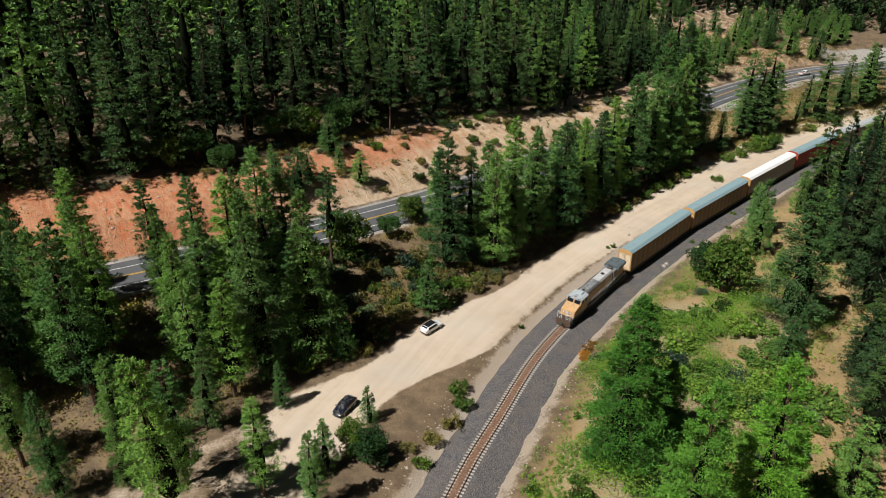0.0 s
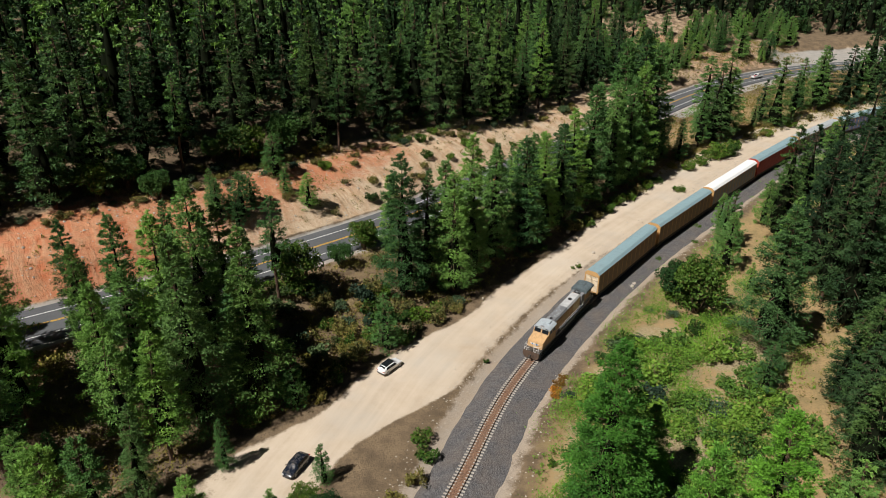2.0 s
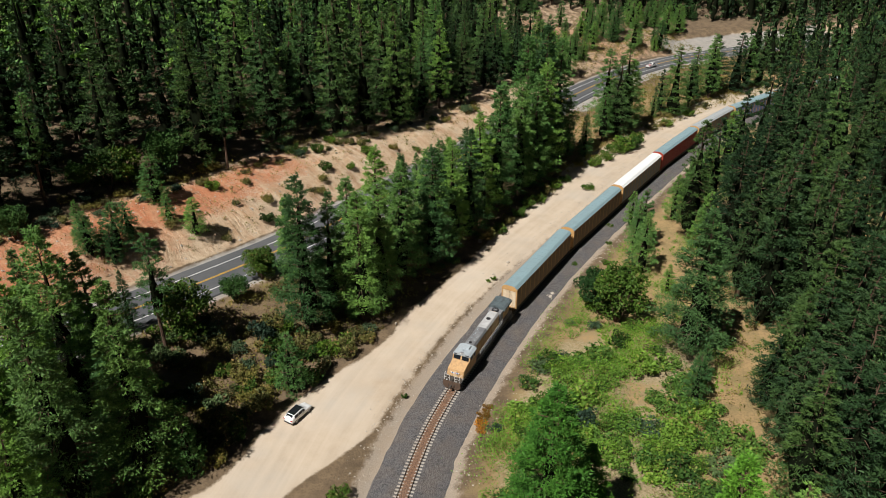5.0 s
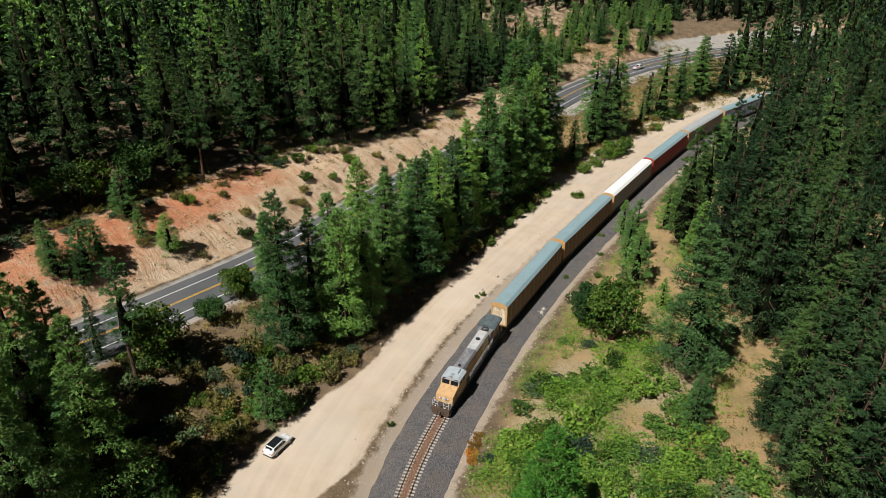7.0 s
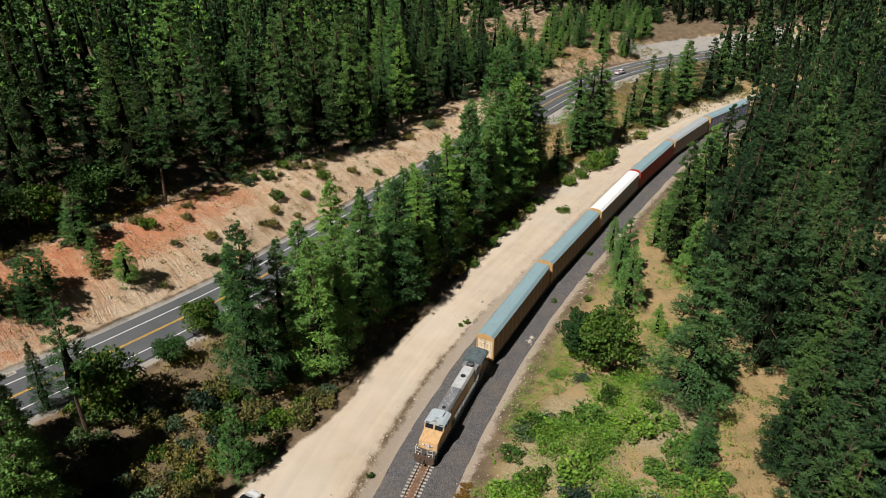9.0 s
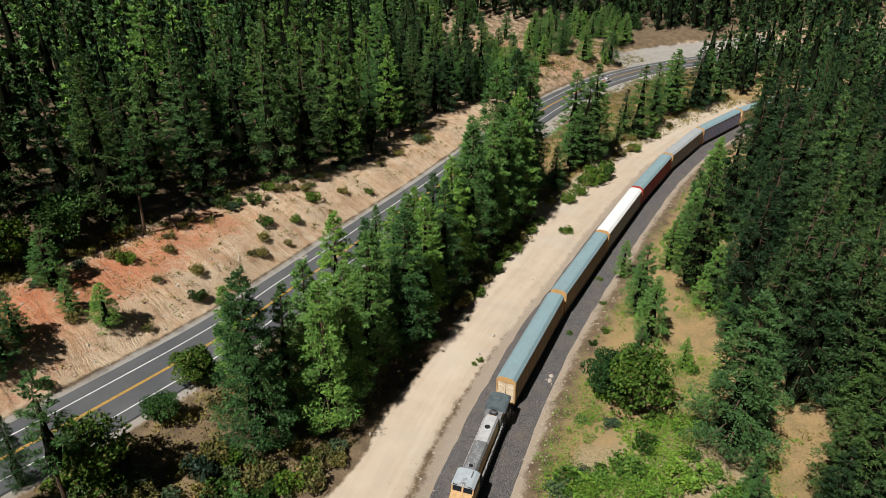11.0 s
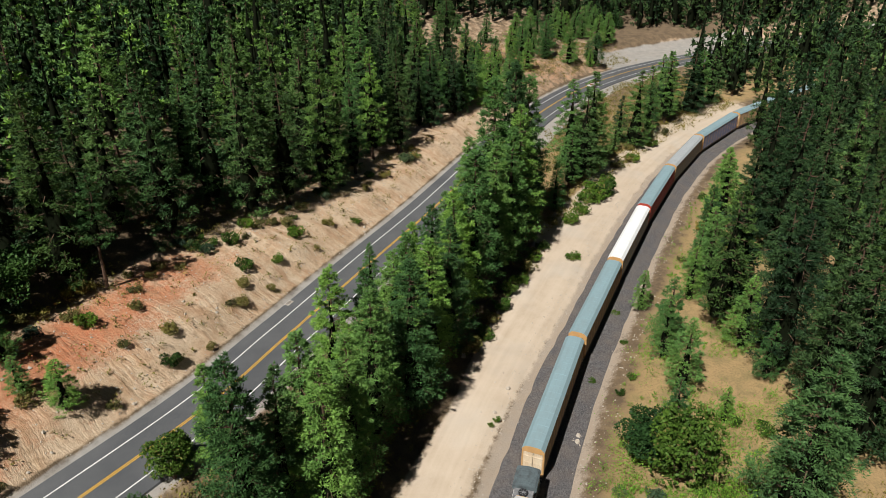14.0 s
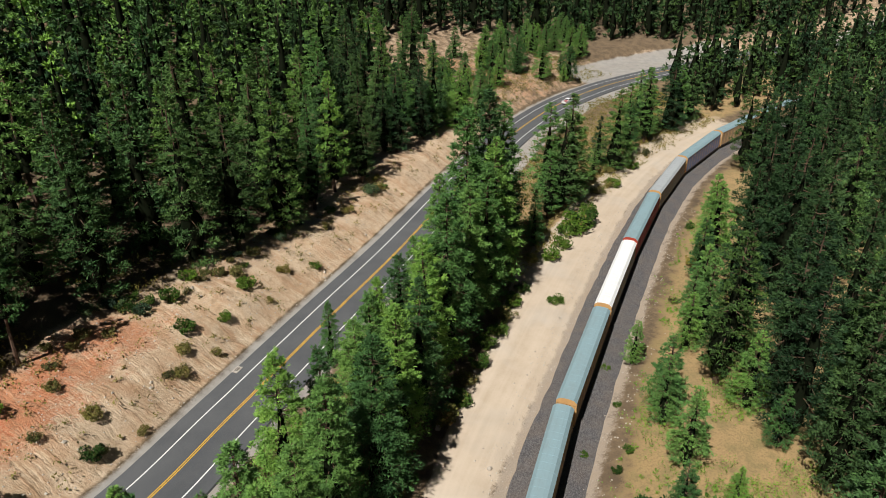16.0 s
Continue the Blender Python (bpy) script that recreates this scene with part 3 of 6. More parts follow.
def autorack(side_paint, roof_paint, end_paint, trim_paint, label):
    """A covered motor-car carrier."""
    thing = tagged(new("autorack_car"), label, "railway wagon", "wagons of the train")
    L = CAR_LENGTH / 2
    # floor frame
    bm = fresh()
    for y in (-HALF, HALF):
        a, b = sorted((y, y - 0.14 * np.sign(y)))
        box(bm, -L, L, a, b, BOTTOM - 0.3, BOTTOM + 0.12)
    box(bm, -L, L, -0.35, 0.35, BOTTOM - 0.35, BOTTOM)
    box(bm, -L, L, -HALF + 0.14, HALF - 0.14, BOTTOM, BOTTOM + 0.08)
    for k in range(-6, 7):
        box(bm, k * 2.0 - 0.06, k * 2.0 + 0.06, -HALF + 0.14, HALF - 0.14, BOTTOM - 0.22, BOTTOM)
    part("underframe", bm, GRIME, thing)
    # roof: flat top, sloping shoulders, shallow seams
    bm = fresh()
    eave = [(-HALF - 0.02, EAVES - 0.04), (-HALF - 0.02, EAVES + 0.03), (-HALF * 0.68, RIDGE - 0.10), (-HALF * 0.3, RIDGE), (HALF * 0.3, RIDGE), (HALF * 0.68, RIDGE - 0.10), (HALF + 0.02, EAVES + 0.03), (HALF + 0.02, EAVES - 0.04),
            (HALF * 0.66, RIDGE - 0.18), (-HALF * 0.66, RIDGE - 0.18)]
    extrude(bm, eave, -L, L)
    rib = [(-HALF - 0.03, EAVES + 0.0), (-HALF - 0.03, EAVES + 0.05), (-HALF * 0.68, RIDGE - 0.075), (-HALF * 0.3, RIDGE + 0.025), (HALF * 0.3, RIDGE + 0.025), (HALF * 0.68, RIDGE - 0.075), (HALF + 0.03, EAVES + 0.05), (HALF + 0.03, EAVES + 0.0)]
    roof = part("roof", bm, roof_paint, thing)
    for k in range(19):
        x = -L + 0.05 + k * (2 * L - 0.1) / 18
        bm = fresh()
        extrude(bm, rib, x - 0.04, x + 0.04)
        part("seam", bm, roof_paint, roof)
    # sides: posts, top rail, and screen panels between
    bays = 13
    step = 2 * L / bays
    bm = fresh()
    wide, front, back = step / 2 - 0.07, [], []
    for k in range(12):
        x = -wide + 2 * wide * k / 12
        for f, d in ((0.0, 0.0), (0.3, 0.0), (0.4, 0.03), (0.9, 0.03)):
            front.append((x + f * wide / 6, d))
    front.append((wide, 0.0))
    ring = front + [(a, b - 0.03) for a, b in front[::-1]]
    low, high = [bm.verts.new((a, b, BOTTOM + 0.12)) for a, b in ring], [bm.verts.new((a, b, EAVES - 0.12)) for a, b in ring]
    for i in range(len(ring)):
        j = (i + 1) % len(ring)
        bm.faces.new((low[i], low[j], high[j], high[i]))
    panel = bpy.data.meshes.new("side_panel")
    bm.to_mesh(panel)
    bm.free()
    panel.materials.append(side_paint)
    bm = fresh()
    box(bm, -0.07, 0.07, -0.05, 0.05, BOTTOM, EAVES)
    post = bpy.data.meshes.new("post")
    bm.to_mesh(post)
    bm.free()
    post.materials.append(trim_paint)
    for y in (-HALF + 0.05, HALF - 0.05):
        for k in range(bays):
            part("side_panel", panel, None, thing, at=pose(-L + step * (k + 0.5), y, 0))
        for k in range(1, bays):
            part("post", post, None, thing, at=pose(-L + step * k, y, 0))
        bm = fresh()
        box(bm, -L, L, y - 0.055, y + 0.055, EAVES - 0.13, EAVES)
        part("top_rail", bm, trim_paint, thing)
    # ends: a frame with two folding doors of ribbed leaves
    for way in (-1, 1):
        x = way * L
        bm = fresh()
        for y in (-HALF, HALF):
            a, b = sorted((y, y - 0.2 * np.sign(y)))
            box(bm, *sorted((x - way * 0.35, x)), a, b, BOTTOM - 0.3, EAVES + 0.02)
        head = [(-HALF, EAVES - 0.45), (-HALF, EAVES + 0.02), (-HALF * 0.68, RIDGE - 0.11), (-HALF * 0.3, RIDGE - 0.01), (HALF * 0.3, RIDGE - 0.01), (HALF * 0.68, RIDGE - 0.11), (HALF, EAVES + 0.02), (HALF, EAVES - 0.45)]
        extrude(bm, head, *sorted((x - way * 0.3, x + way * 0.02)))
        box(bm, *sorted((x - way * 0.25, x)), -HALF + 0.2, HALF - 0.2, BOTTOM - 0.25, BOTTOM + 0.2)
        part("end_frame", bm, trim_paint, thing)
        for side in (-1, 1):
            bm = fresh()
            a, b = sorted((side * 0.03, side * (HALF - 0.22)))
            box(bm, *sorted((x - way * 0.14, x - way * 0.09)), a, b, BOTTOM + 0.2, EAVES - 0.46)
            door = part("end_door", bm, end_paint, thing, "ribbed end door")
            for k in range(5):
                y = a + (b - a) * (k + 0.5) / 5
                bm = fresh()
                box(bm, *sorted((x - way * 0.09, x - way * 0.01)), y - 0.055, y + 0.055, BOTTOM + 0.25, EAVES - 0.5)
                part("rib", bm, end_paint, door)
            for z in (1.6, 2.7, 3.8):
                bm = fresh()
                box(bm, *sorted((x - way * 0.09, x + way * 0.015)), a + 0.03, b - 0.03, z - 0.035, z + 0.035)
                part("lock_bar", bm, end_paint, door)
        bm = fresh()
        for y in (HALF + 0.05, HALF - 0.33):
            rod(bm, (x - way * 0.12, y, BOTTOM - 0.3), (x - way * 0.12, y, EAVES), 0.018, 5)
        for k in range(13):
            rod(bm, (x - way * 0.12, HALF + 0.05, BOTTOM - 0.15 + k * 0.33), (x - way * 0.12, HALF - 0.33, BOTTOM - 0.15 + k * 0.33), 0.014, 5)
        part("ladder", bm, trim_paint, thing)
        coupler(thing, x, way)
    for x in (-L + 3.1, L - 3.1):
        bogie(thing, x, 2)
    return thing


ROOF_BLUE = worn("weathered_blue_roof", (0.265, 0.385, 0.42), (0.20, 0.235, 0.235), 0.5, 0.15, 0.5, 0.45, stretch=(0.4, 1, 1))
ROOF_WHITE = worn("white_roof", (0.78, 0.79, 0.78), (0.5, 0.49, 0.46), 0.5, 0.0, 0.5, 0.3, stretch=(0.4, 1, 1))
ROOF_GREY = worn("grey_roof", (0.42, 0.45, 0.46), (0.28, 0.29, 0.29), 0.5, 0.15, 0.5, 0.4, stretch=(0.4, 1, 1))
SIDE_TAN = worn("tan_side", (0.33, 0.225, 0.13), (0.17, 0.11, 0.065), 0.7, 0.0, 0.9, 0.6)
SIDE_WHITE = worn("grey_white_side", (0.33, 0.33, 0.31), (0.15, 0.12, 0.10), 0.7, 0.0, 0.9, 0.6)
SIDE_RED = worn("red_side", (0.33, 0.045, 0.03), (0.14, 0.05, 0.04), 0.6, 0.0, 0.9, 0.5)
SIDE_BLUE = worn("blue_side", (0.15, 0.19, 0.33), (0.10, 0.09, 0.10), 0.6, 0.0, 0.9, 0.5)
TRIM_ORANGE = worn("orange_trim", (0.56, 0.33, 0.13), (0.33, 0.2, 0.1), 0.6, 0.0, 1.2, 0.5)
TRIM_RED = worn("red_trim", (0.45, 0.06, 0.035), (0.2, 0.06, 0.04), 0.6, 0.0, 1.2, 0.4)
END_CREAM = worn("cream_end", (0.72, 0.62, 0.47), (0.5, 0.33, 0.15), 0.6, 0.0, 1.2, 0.6)
END_ORANGE = worn("orange_end", (0.58, 0.36, 0.15), (0.33, 0.19, 0.08), 0.6, 0.0, 1.2, 0.5)
NOSE_RUN = 181.0
first = NOSE_RUN + 25.9
LOOKS = [
    (SIDE_TAN, ROOF_BLUE, END_CREAM, TRIM_ORANGE, "tan ribbed autorack wagon with faded blue-grey roof and cream end doors"),
    (SIDE_TAN, ROOF_BLUE, END_ORANGE, TRIM_ORANGE, "tan autorack wagon with faded blue-grey roof and orange end"),
    (SIDE_WHITE, ROOF_WHITE, END_ORANGE, TRIM_ORANGE, "grey-sided autorack wagon with a bright white roof"),
    (SIDE_RED, ROOF_BLUE, TRIM_RED, TRIM_RED, "red autorack wagon with a blue-grey roof"),
    (SIDE_WHITE, ROOF_GREY, END_ORANGE, TRIM_ORANGE, "dull grey autorack wagon with orange end frame"),
    (SIDE_BLUE, ROOF_BLUE, END_ORANGE, TRIM_ORANGE, "blue-sided autorack wagon with a blue-grey roof"),
]
CARS = [autorack(*look_of) for look_of in LOOKS]
for k, car in enumerate(CARS):
    a = first + k * CAR_GAP
    car.matrix_basis = Matrix.Translation((0, 0, RAIL_TOP)) @ along(a + 3.0, a + CAR_LENGTH - 3.0)
for k, source in ((6, 0), (7, 1)):
    a = first + k * CAR_GAP
    copy_thing(CARS[source], Matrix.Translation((0, 0, RAIL_TOP)) @ along(a + 3.0, a + CAR_LENGTH - 3.0))

# ---- locomotive ----
LOCO_YELLOW = worn("engine_yellow", (0.56, 0.345, 0.155), (0.24, 0.15, 0.095), 0.55, 0.0, 2.2, 0.7)
LOCO_PALE = worn("faded_yellow", (0.66, 0.50, 0.30), (0.42, 0.27, 0.13), 0.6, 0.0, 1.5, 0.55)
LOCO_GREY = worn("engine_grey", (0.13, 0.133, 0.14), (0.36, 0.36, 0.36), 0.6, 0.1, 1.2, 0.7, stretch=(1, 1, 1))
LOCO_LIGHT = worn("light_grey_roof", (0.42, 0.47, 0.50), (0.26, 0.27, 0.28), 0.55, 0.1, 1.2, 0.5, stretch=(1, 1, 1))
LOCO_HATCH = worn("pale_hatch", (0.52, 0.52, 0.52), (0.22, 0.21, 0.2), 0.6, 0.1, 1.4, 0.6, stretch=(1, 1, 1))
LOCO_DARK = worn("sooty_radiator", (0.12, 0.155, 0.165), (0.04, 0.04, 0.042), 0.55, 0.1, 1.0, 0.8, stretch=(1, 1, 1))
SOOT = material("soot", (0.012, 0.012, 0.013), 0.9)
SHIELD_BLUE = material("shield_blue", (0.03, 0.16, 0.45), 0.5)
SHIELD_WHITE = material("shield_white", (0.78, 0.76, 0.74), 0.5)
SHIELD_RED = material("shield_red", (0.5, 0.05, 0.05), 0.5)


def locomotive():
    """x runs to the nose; the nose's step is at +12."""
    thing = tagged(new("diesel_locomotive"), "weathered yellow and grey six-axle diesel locomotive", "locomotive")
    bm = fresh()
    box(bm, -11.7, 11.7, -1.5, 1.5, 1.35, 1.55)
    box(bm, -11.7, 11.7, -0.9, 0.9, 0.95, 1.35)
    part("frame", bm, LOCO_GREY, thing)
    for way in (-1, 1):
        bm = fresh()
        extrude(bm, [(-1.5, 1.5), (1.5, 1.5), (1.5, 0.55), (1.1, 0.14), (-1.1, 0.14), (-1.5, 0.55)], *sorted((way * 11.7, way * 11.95)))
        part("pilot", bm, RUST if way > 0 else LOCO_GREY, thing, "rusty snow-plough pilot")
        for y in (-1.35, 1.35):
            bm = fresh()
            for k in range(4):
                box(bm, *sorted((way * (11.0), way * (11.6))), y - 0.2, y + 0.2, 0.35 + 0.3 * k, 0.39 + 0.3 * k)
            for x in (11.0, 11.6):
                a, b = sorted((way * x, way * (x + 0.04)))
                box(bm, a, b, y - 0.22, y + 0.22, 0.35, 1.4)
            part("step", bm, LOCO_GREY, thing)
        coupler(thing, way * 11.9, way)
    bm = fresh()
    extrude(bm, [(-1.35, 1.3), (1.35, 1.3), (1.35, 0.75), (0.9, 0.35), (-0.9, 0.35), (-1.35, 0.75)], -3.2, 3.2)
    part("fuel_tank", bm, LOCO_GREY, thing)
    # nose: wide, with a sloping top and bevelled front corners
    bm = fresh()
    box(bm, 8.2, 10.6, -1.45, 1.45, 1.55, 3.35, 0.12)
    for v in bm.verts:
        if v.co.z > 3.0 and v.co.x > 9.5:
            v.co.z -= 0.55
            v.co.x -= 0.25
    nose = part("nose", bm, LOCO_YELLOW, thing)
    bm = fresh()
    box(bm, 10.585, 10.62, -0.28, 0.28, 1.6, 2.72, 0.01)
    part("nose_door", bm, LOCO_PALE, nose, "faded nose door")
    # plain winged-shield shape on the nose
    bm = fresh()
    extrude(bm, [(-0.8, 2.52), (-0.3, 2.45), (0.3, 2.45), (0.8, 2.52), (0.72, 2.3), (0.3, 2.22), (-0.3, 2.22), (-0.72, 2.3)], 10.625, 10.64)
    part("emblem", bm, SHIELD_WHITE, nose, "white winged emblem")
    for y in (-0.42, 0.42):
        bm = fresh()
        box(bm, 10.642, 10.655, y - 0.13, y + 0.13, 2.26, 2.48)
        part("emblem_field", bm, SHIELD_BLUE, nose, "blue emblem field")
    bm = fresh()
    for y in (-0.12, 0.0, 0.12):
        box(bm, 10.642, 10.652, y - 0.03, y + 0.03, 2.25, 2.42)
    part("emblem_stripe", bm, SHIELD_RED, nose)
    # cab
    bm = fresh()
    box(bm, 5.3, 8.35, -1.5, 1.5, 1.55, 3.35, 0.06)
    extrude(bm, [(5.3, 3.3), (8.3, 3.3), (7.95, 4.2), (5.3, 4.2)], -1.5, 1.5, "y")
    cab = part("cab", bm, LOCO_YELLOW, thing)
    bm = fresh()
    roof = [(-1.55, 4.1), (-1.55, 4.2), (-1.1, 4.46), (-0.4, 4.56), (0.4, 4.56), (1.1, 4.46), (1.55, 4.2), (1.55, 4.1)]
    extrude(bm, roof, 5.2, 8.12)
    part("cab_roof", bm, LOCO_LIGHT, cab, "light blue-grey cab roof")
    for y in (-0.73, 0.73):
        bm = fresh()
        w = 0.6
        front = [bm.verts.new(v) for v in ((8.285, y - w, 3.42), (8.285, y + w, 3.42), (8.03, y + w, 4.05), (8.03, y - w, 4.05))]
        back = [bm.verts.new((v.co.x - 0.06, v.co.y, v.co.z - 0.02)) for v in front]
        bm.faces.new(front)
        bm.faces.new(back[::-1])
        for i in range(4):
            bm.faces.new((front[i], back[i], back[(i + 1) % 4], front[(i + 1) % 4]))
        for v in bm.verts:
            v.co.x += 0.03
        part("windscreen", bm, GLASS, cab, "dark windscreen pane")
        bm = fresh()
        rod(bm, (8.32, y - 0.1, 3.42), (8.2, y + 0.3, 3.8), 0.012, 4)
        part("wiper", bm, SOOT, cab)
    for y in (-1.51, 1.51):
        for x in (5.75, 6.9):
            bm = fresh()
            box(bm, x, x + 0.85, y - 0.015, y + 0.015, 3.3, 4.0, 0.01)
            part("side_window", bm, GLASS, cab)
    bm = fresh()
    box(bm, 5.6, 6.7, -0.72, 0.72, 4.5, 4.78, 0.06)
    for x in (5.8, 6.15, 6.5):
        box(bm, x - 0.05, x + 0.05, -0.6, 0.6, 4.77, 4.81)
    part("air_conditioner", bm, LOCO_LIGHT, cab)
    bm = fresh()
    box(bm, 7.75, 8.15, -0.3, 0.3, 4.42, 4.66, 0.04)
    part("headlight_box", bm, LOCO_GREY, cab)
    for y in (-0.14, 0.14):
        bm = fresh()
        rod(bm, (8.1, y, 4.54), (8.17, y, 4.54), 0.09, 12)
        part("headlight", bm, LAMP, cab)
    for y in (-1.0, 1.0):
        bm = fresh()
        box(bm, 7.98, 8.13, y - 0.28, y + 0.28, 4.2, 4.38)
        part("number_board", bm, SOOT, cab, "dark number board")
        bm = fresh()
        rod(bm, (11.96, y * 0.8, 1.8), (12.03, y * 0.8, 1.8), 0.1, 10)
        part("ditch_light", bm, LAMP, thing)
    bm = fresh()
    for k, y in enumerate((-0.15, 0, 0.15)):
        rod(bm, (7.0, y, 4.62), (7.55 - 0.08 * k, y, 4.66), 0.03, 8, 0.08)
    box(bm, 6.95, 7.05, -0.22, 0.22, 4.5, 4.64)
    part("horn", bm, LOCO_LIGHT, cab)
    # long hood
    bm = fresh()
    hood = [(-0.98, 1.55), (0.98, 1.55), (0.98, 3.95), (0.72, 4.32), (-0.72, 4.32), (-0.98, 3.95)]
    extrude(bm, hood, -6.3, 5.3)
    body = part("hood", bm, LOCO_YELLOW, thing)
    top = [(-1.0, 3.93), (1.0, 3.93), (1.0, 3.98), (0.74, 4.35), (-0.74, 4.35), (-1.0, 3.98)]
    bm = fresh()
    extrude(bm, top, -0.6, 5.25)
    part("hood_top", bm, LOCO_GREY, body, "speckled dark grey hood top")
    bm = fresh()
    extrude(bm, top, -6.2, -0.62)
    part("hatch_top", bm, LOCO_HATCH, body, "pale grey roof hatches")
    for k in range(9):
        bm = fresh()
        box(bm, -5.9 + k * 0.55, -5.82 + k * 0.55, -0.72, 0.72, 4.345, 4.385)
        part("hatch_rib", bm, LOCO_HATCH, body)
    for y in (-1.0, 1.0):
        for k in range(11):
            bm = fresh()
            box(bm, -6.0 + k * 1.0, -5.08 + k * 1.0, y - 0.025, y + 0.025, 1.75, 3.75, 0.015)
            part("hood_door", bm, LOCO_YELLOW if k > 2 else LOCO_PALE, body)
    for x, r in ((-3.6, 0.33), (4.4, 0.22)):
        bm = fresh()
        rod(bm, (x, 0, 4.34), (x, 0, 4.44), r + 0.06, 18)
        rod(bm, (x, 0, 4.44), (x, 0, 4.47), r, 18)
        part("exhaust_stack", bm, SOOT, body)
    rng_l = random.Random(4)
    for k in range(16):
        x, y = k * 0.31 + rng_l.uniform(0, 0.15), rng_l.uniform(-0.6, 0.5)
        bm = fresh()
        box(bm, x, x + 0.14, y, y + 0.12, 4.34, 4.41)
        part("lifting_eye", bm, LOCO_LIGHT, body)
    # fan well before the radiator
    bm = fresh()
    box(bm, -7.7, -6.3, -1.25, 1.25, 1.55, 4.1)
    part("fan_house", bm, LOCO_GREY, body)
    bm = fresh()
    rod(bm, (-7.0, 0, 4.08), (-7.0, 0, 4.3), 0.62, 24)
    part("fan_shroud", bm, SOOT, body)
    bm = fresh()
    for k in range(8):
        t = k * math.pi / 4
        rod(bm, (-7.0, 0, 4.31), (-7.0 + 0.52 * math.cos(t), 0.52 * math.sin(t), 4.31), 0.035, 4)
    part("fan_blade", bm, LOCO_GREY, body)
    # flared radiator
    bm = fresh()
    box(bm, -11.2, -7.7, -1.0, 1.0, 1.55, 3.4)
    part("rear_hood", bm, LOCO_YELLOW, thing)
    bm = fresh()
    wing = [(-1.0, 3.35), (1.0, 3.35), (1.58, 3.95), (1.58, 4.3), (1.3, 4.5), (0.05, 4.66), (-0.05, 4.66), (-1.3, 4.5), (-1.58, 4.3), (-1.58, 3.95)]
    extrude(bm, wing, -11.3, -7.75)
    radiator = part("radiator", bm, LOCO_DARK, thing, "flared sooty blue-grey radiator housing")
    for k in range(9):
        x = -11.15 + k * 0.41
        bm = fresh()
        extrude(bm, [(-1.6, 4.28), (-1.3, 4.5), (0, 4.665), (1.3, 4.5), (1.6, 4.28), (1.6, 4.36), (1.3, 4.57), (0, 4.735), (-1.3, 4.57), (-1.6, 4.36)], x, x + 0.07)
        part("radiator_rib", bm, LOCO_DARK, radiator)
    bm = fresh()
    box(bm, -11.9, -11.2, -0.9, 0.9, 1.55, 3.3)
    part("end_box", bm, LOCO_YELLOW, thing)
    # handrails
    for y in (-1.47, 1.47):
        bm = fresh()
        for x in np.arange(-11.5, 5.2, 1.65):
            rod(bm, (x, y, 1.55), (x, y, 2.6), 0.022, 5)
        rod(bm, (-11.5, y, 2.6), (5.1, y, 2.6), 0.02, 5)
        rod(bm, (-11.5, y, 2.1), (5.1, y, 2.1), 0.014, 5)
        part("handrail", bm, SHIELD_WHITE, thing, "pale handrail along the walkway")
    bm = fresh()
    for way in (-1, 1):
        pts = [(10.9, way * 1.42, 1.55), (11.0, way * 1.42, 2.6), (11.75, way * 1.3, 2.75), (11.8, way * 0.45, 2.55), (11.8, way * 0.45, 1.55)]
        for a, b in zip(pts, pts[1:]):
            rod(bm, a, b, 0.025, 5)
        rod(bm, (11.8, way * 1.3, 1.55), (11.75, way * 1.3, 2.75), 0.025, 5)
        rod(bm, (11.8, way * 0.45, 2.05), (11.78, way * 1.3, 2.1), 0.02, 5)
    part("front_rail", bm, SHIELD_WHITE, thing, "pale bent grab rails over the step")
    bm = fresh()
    box(bm, 10.6, 11.8, -1.45, 1.45, 1.5, 1.57)
    rod(bm, (11.7, 0, 1.57), (11.7, 0, 1.95), 0.2, 14)
    rod(bm, (11.95, 0.5, 1.1), (12.05, 0.5, 0.6), 0.04, 6)
    rod(bm, (11.95, -0.5, 1.1), (12.05, -0.5, 0.6), 0.04, 6)
    part("front_platform", bm, GRIME, thing)
    for x in (-7.4, 7.4):
        bogie(thing, x, 3, 0.52, 1.95)
    return thing


engine = locomotive()
engine.matrix_basis = Matrix.Translation((0, 0, RAIL_TOP)) @ along(NOSE_RUN + 4.6, NOSE_RUN + 19.4)

# ---- road vehicles ----
CAR_WHITE = material("white_car_paint", (0.78, 0.79, 0.79), 0.25)
CAR_DARK = material("dark_blue_car_paint", (0.012, 0.016, 0.026), 0.2)
PLASTIC = material("black_plastic", (0.02, 0.02, 0.021), 0.6)
RED_BOX = worn("red_load", (0.42, 0.05, 0.06), (0.2, 0.03, 0.03), 0.6)
for paint in (CAR_WHITE, CAR_DARK):
    paint.node_tree.nodes["Principled BSDF"].inputs["Coat Weight"].default_value = 0.6
    dust = Net(paint)
    base = tuple(dust.shader.inputs["Base Color"].default_value)[:3]
    dust.colour(dust.mix(dust.ramp(dust.noise(1.8, 5, 0.6), (0.45, 0.0), (0.8, 0.3)), base, (0.4, 0.33, 0.25)))


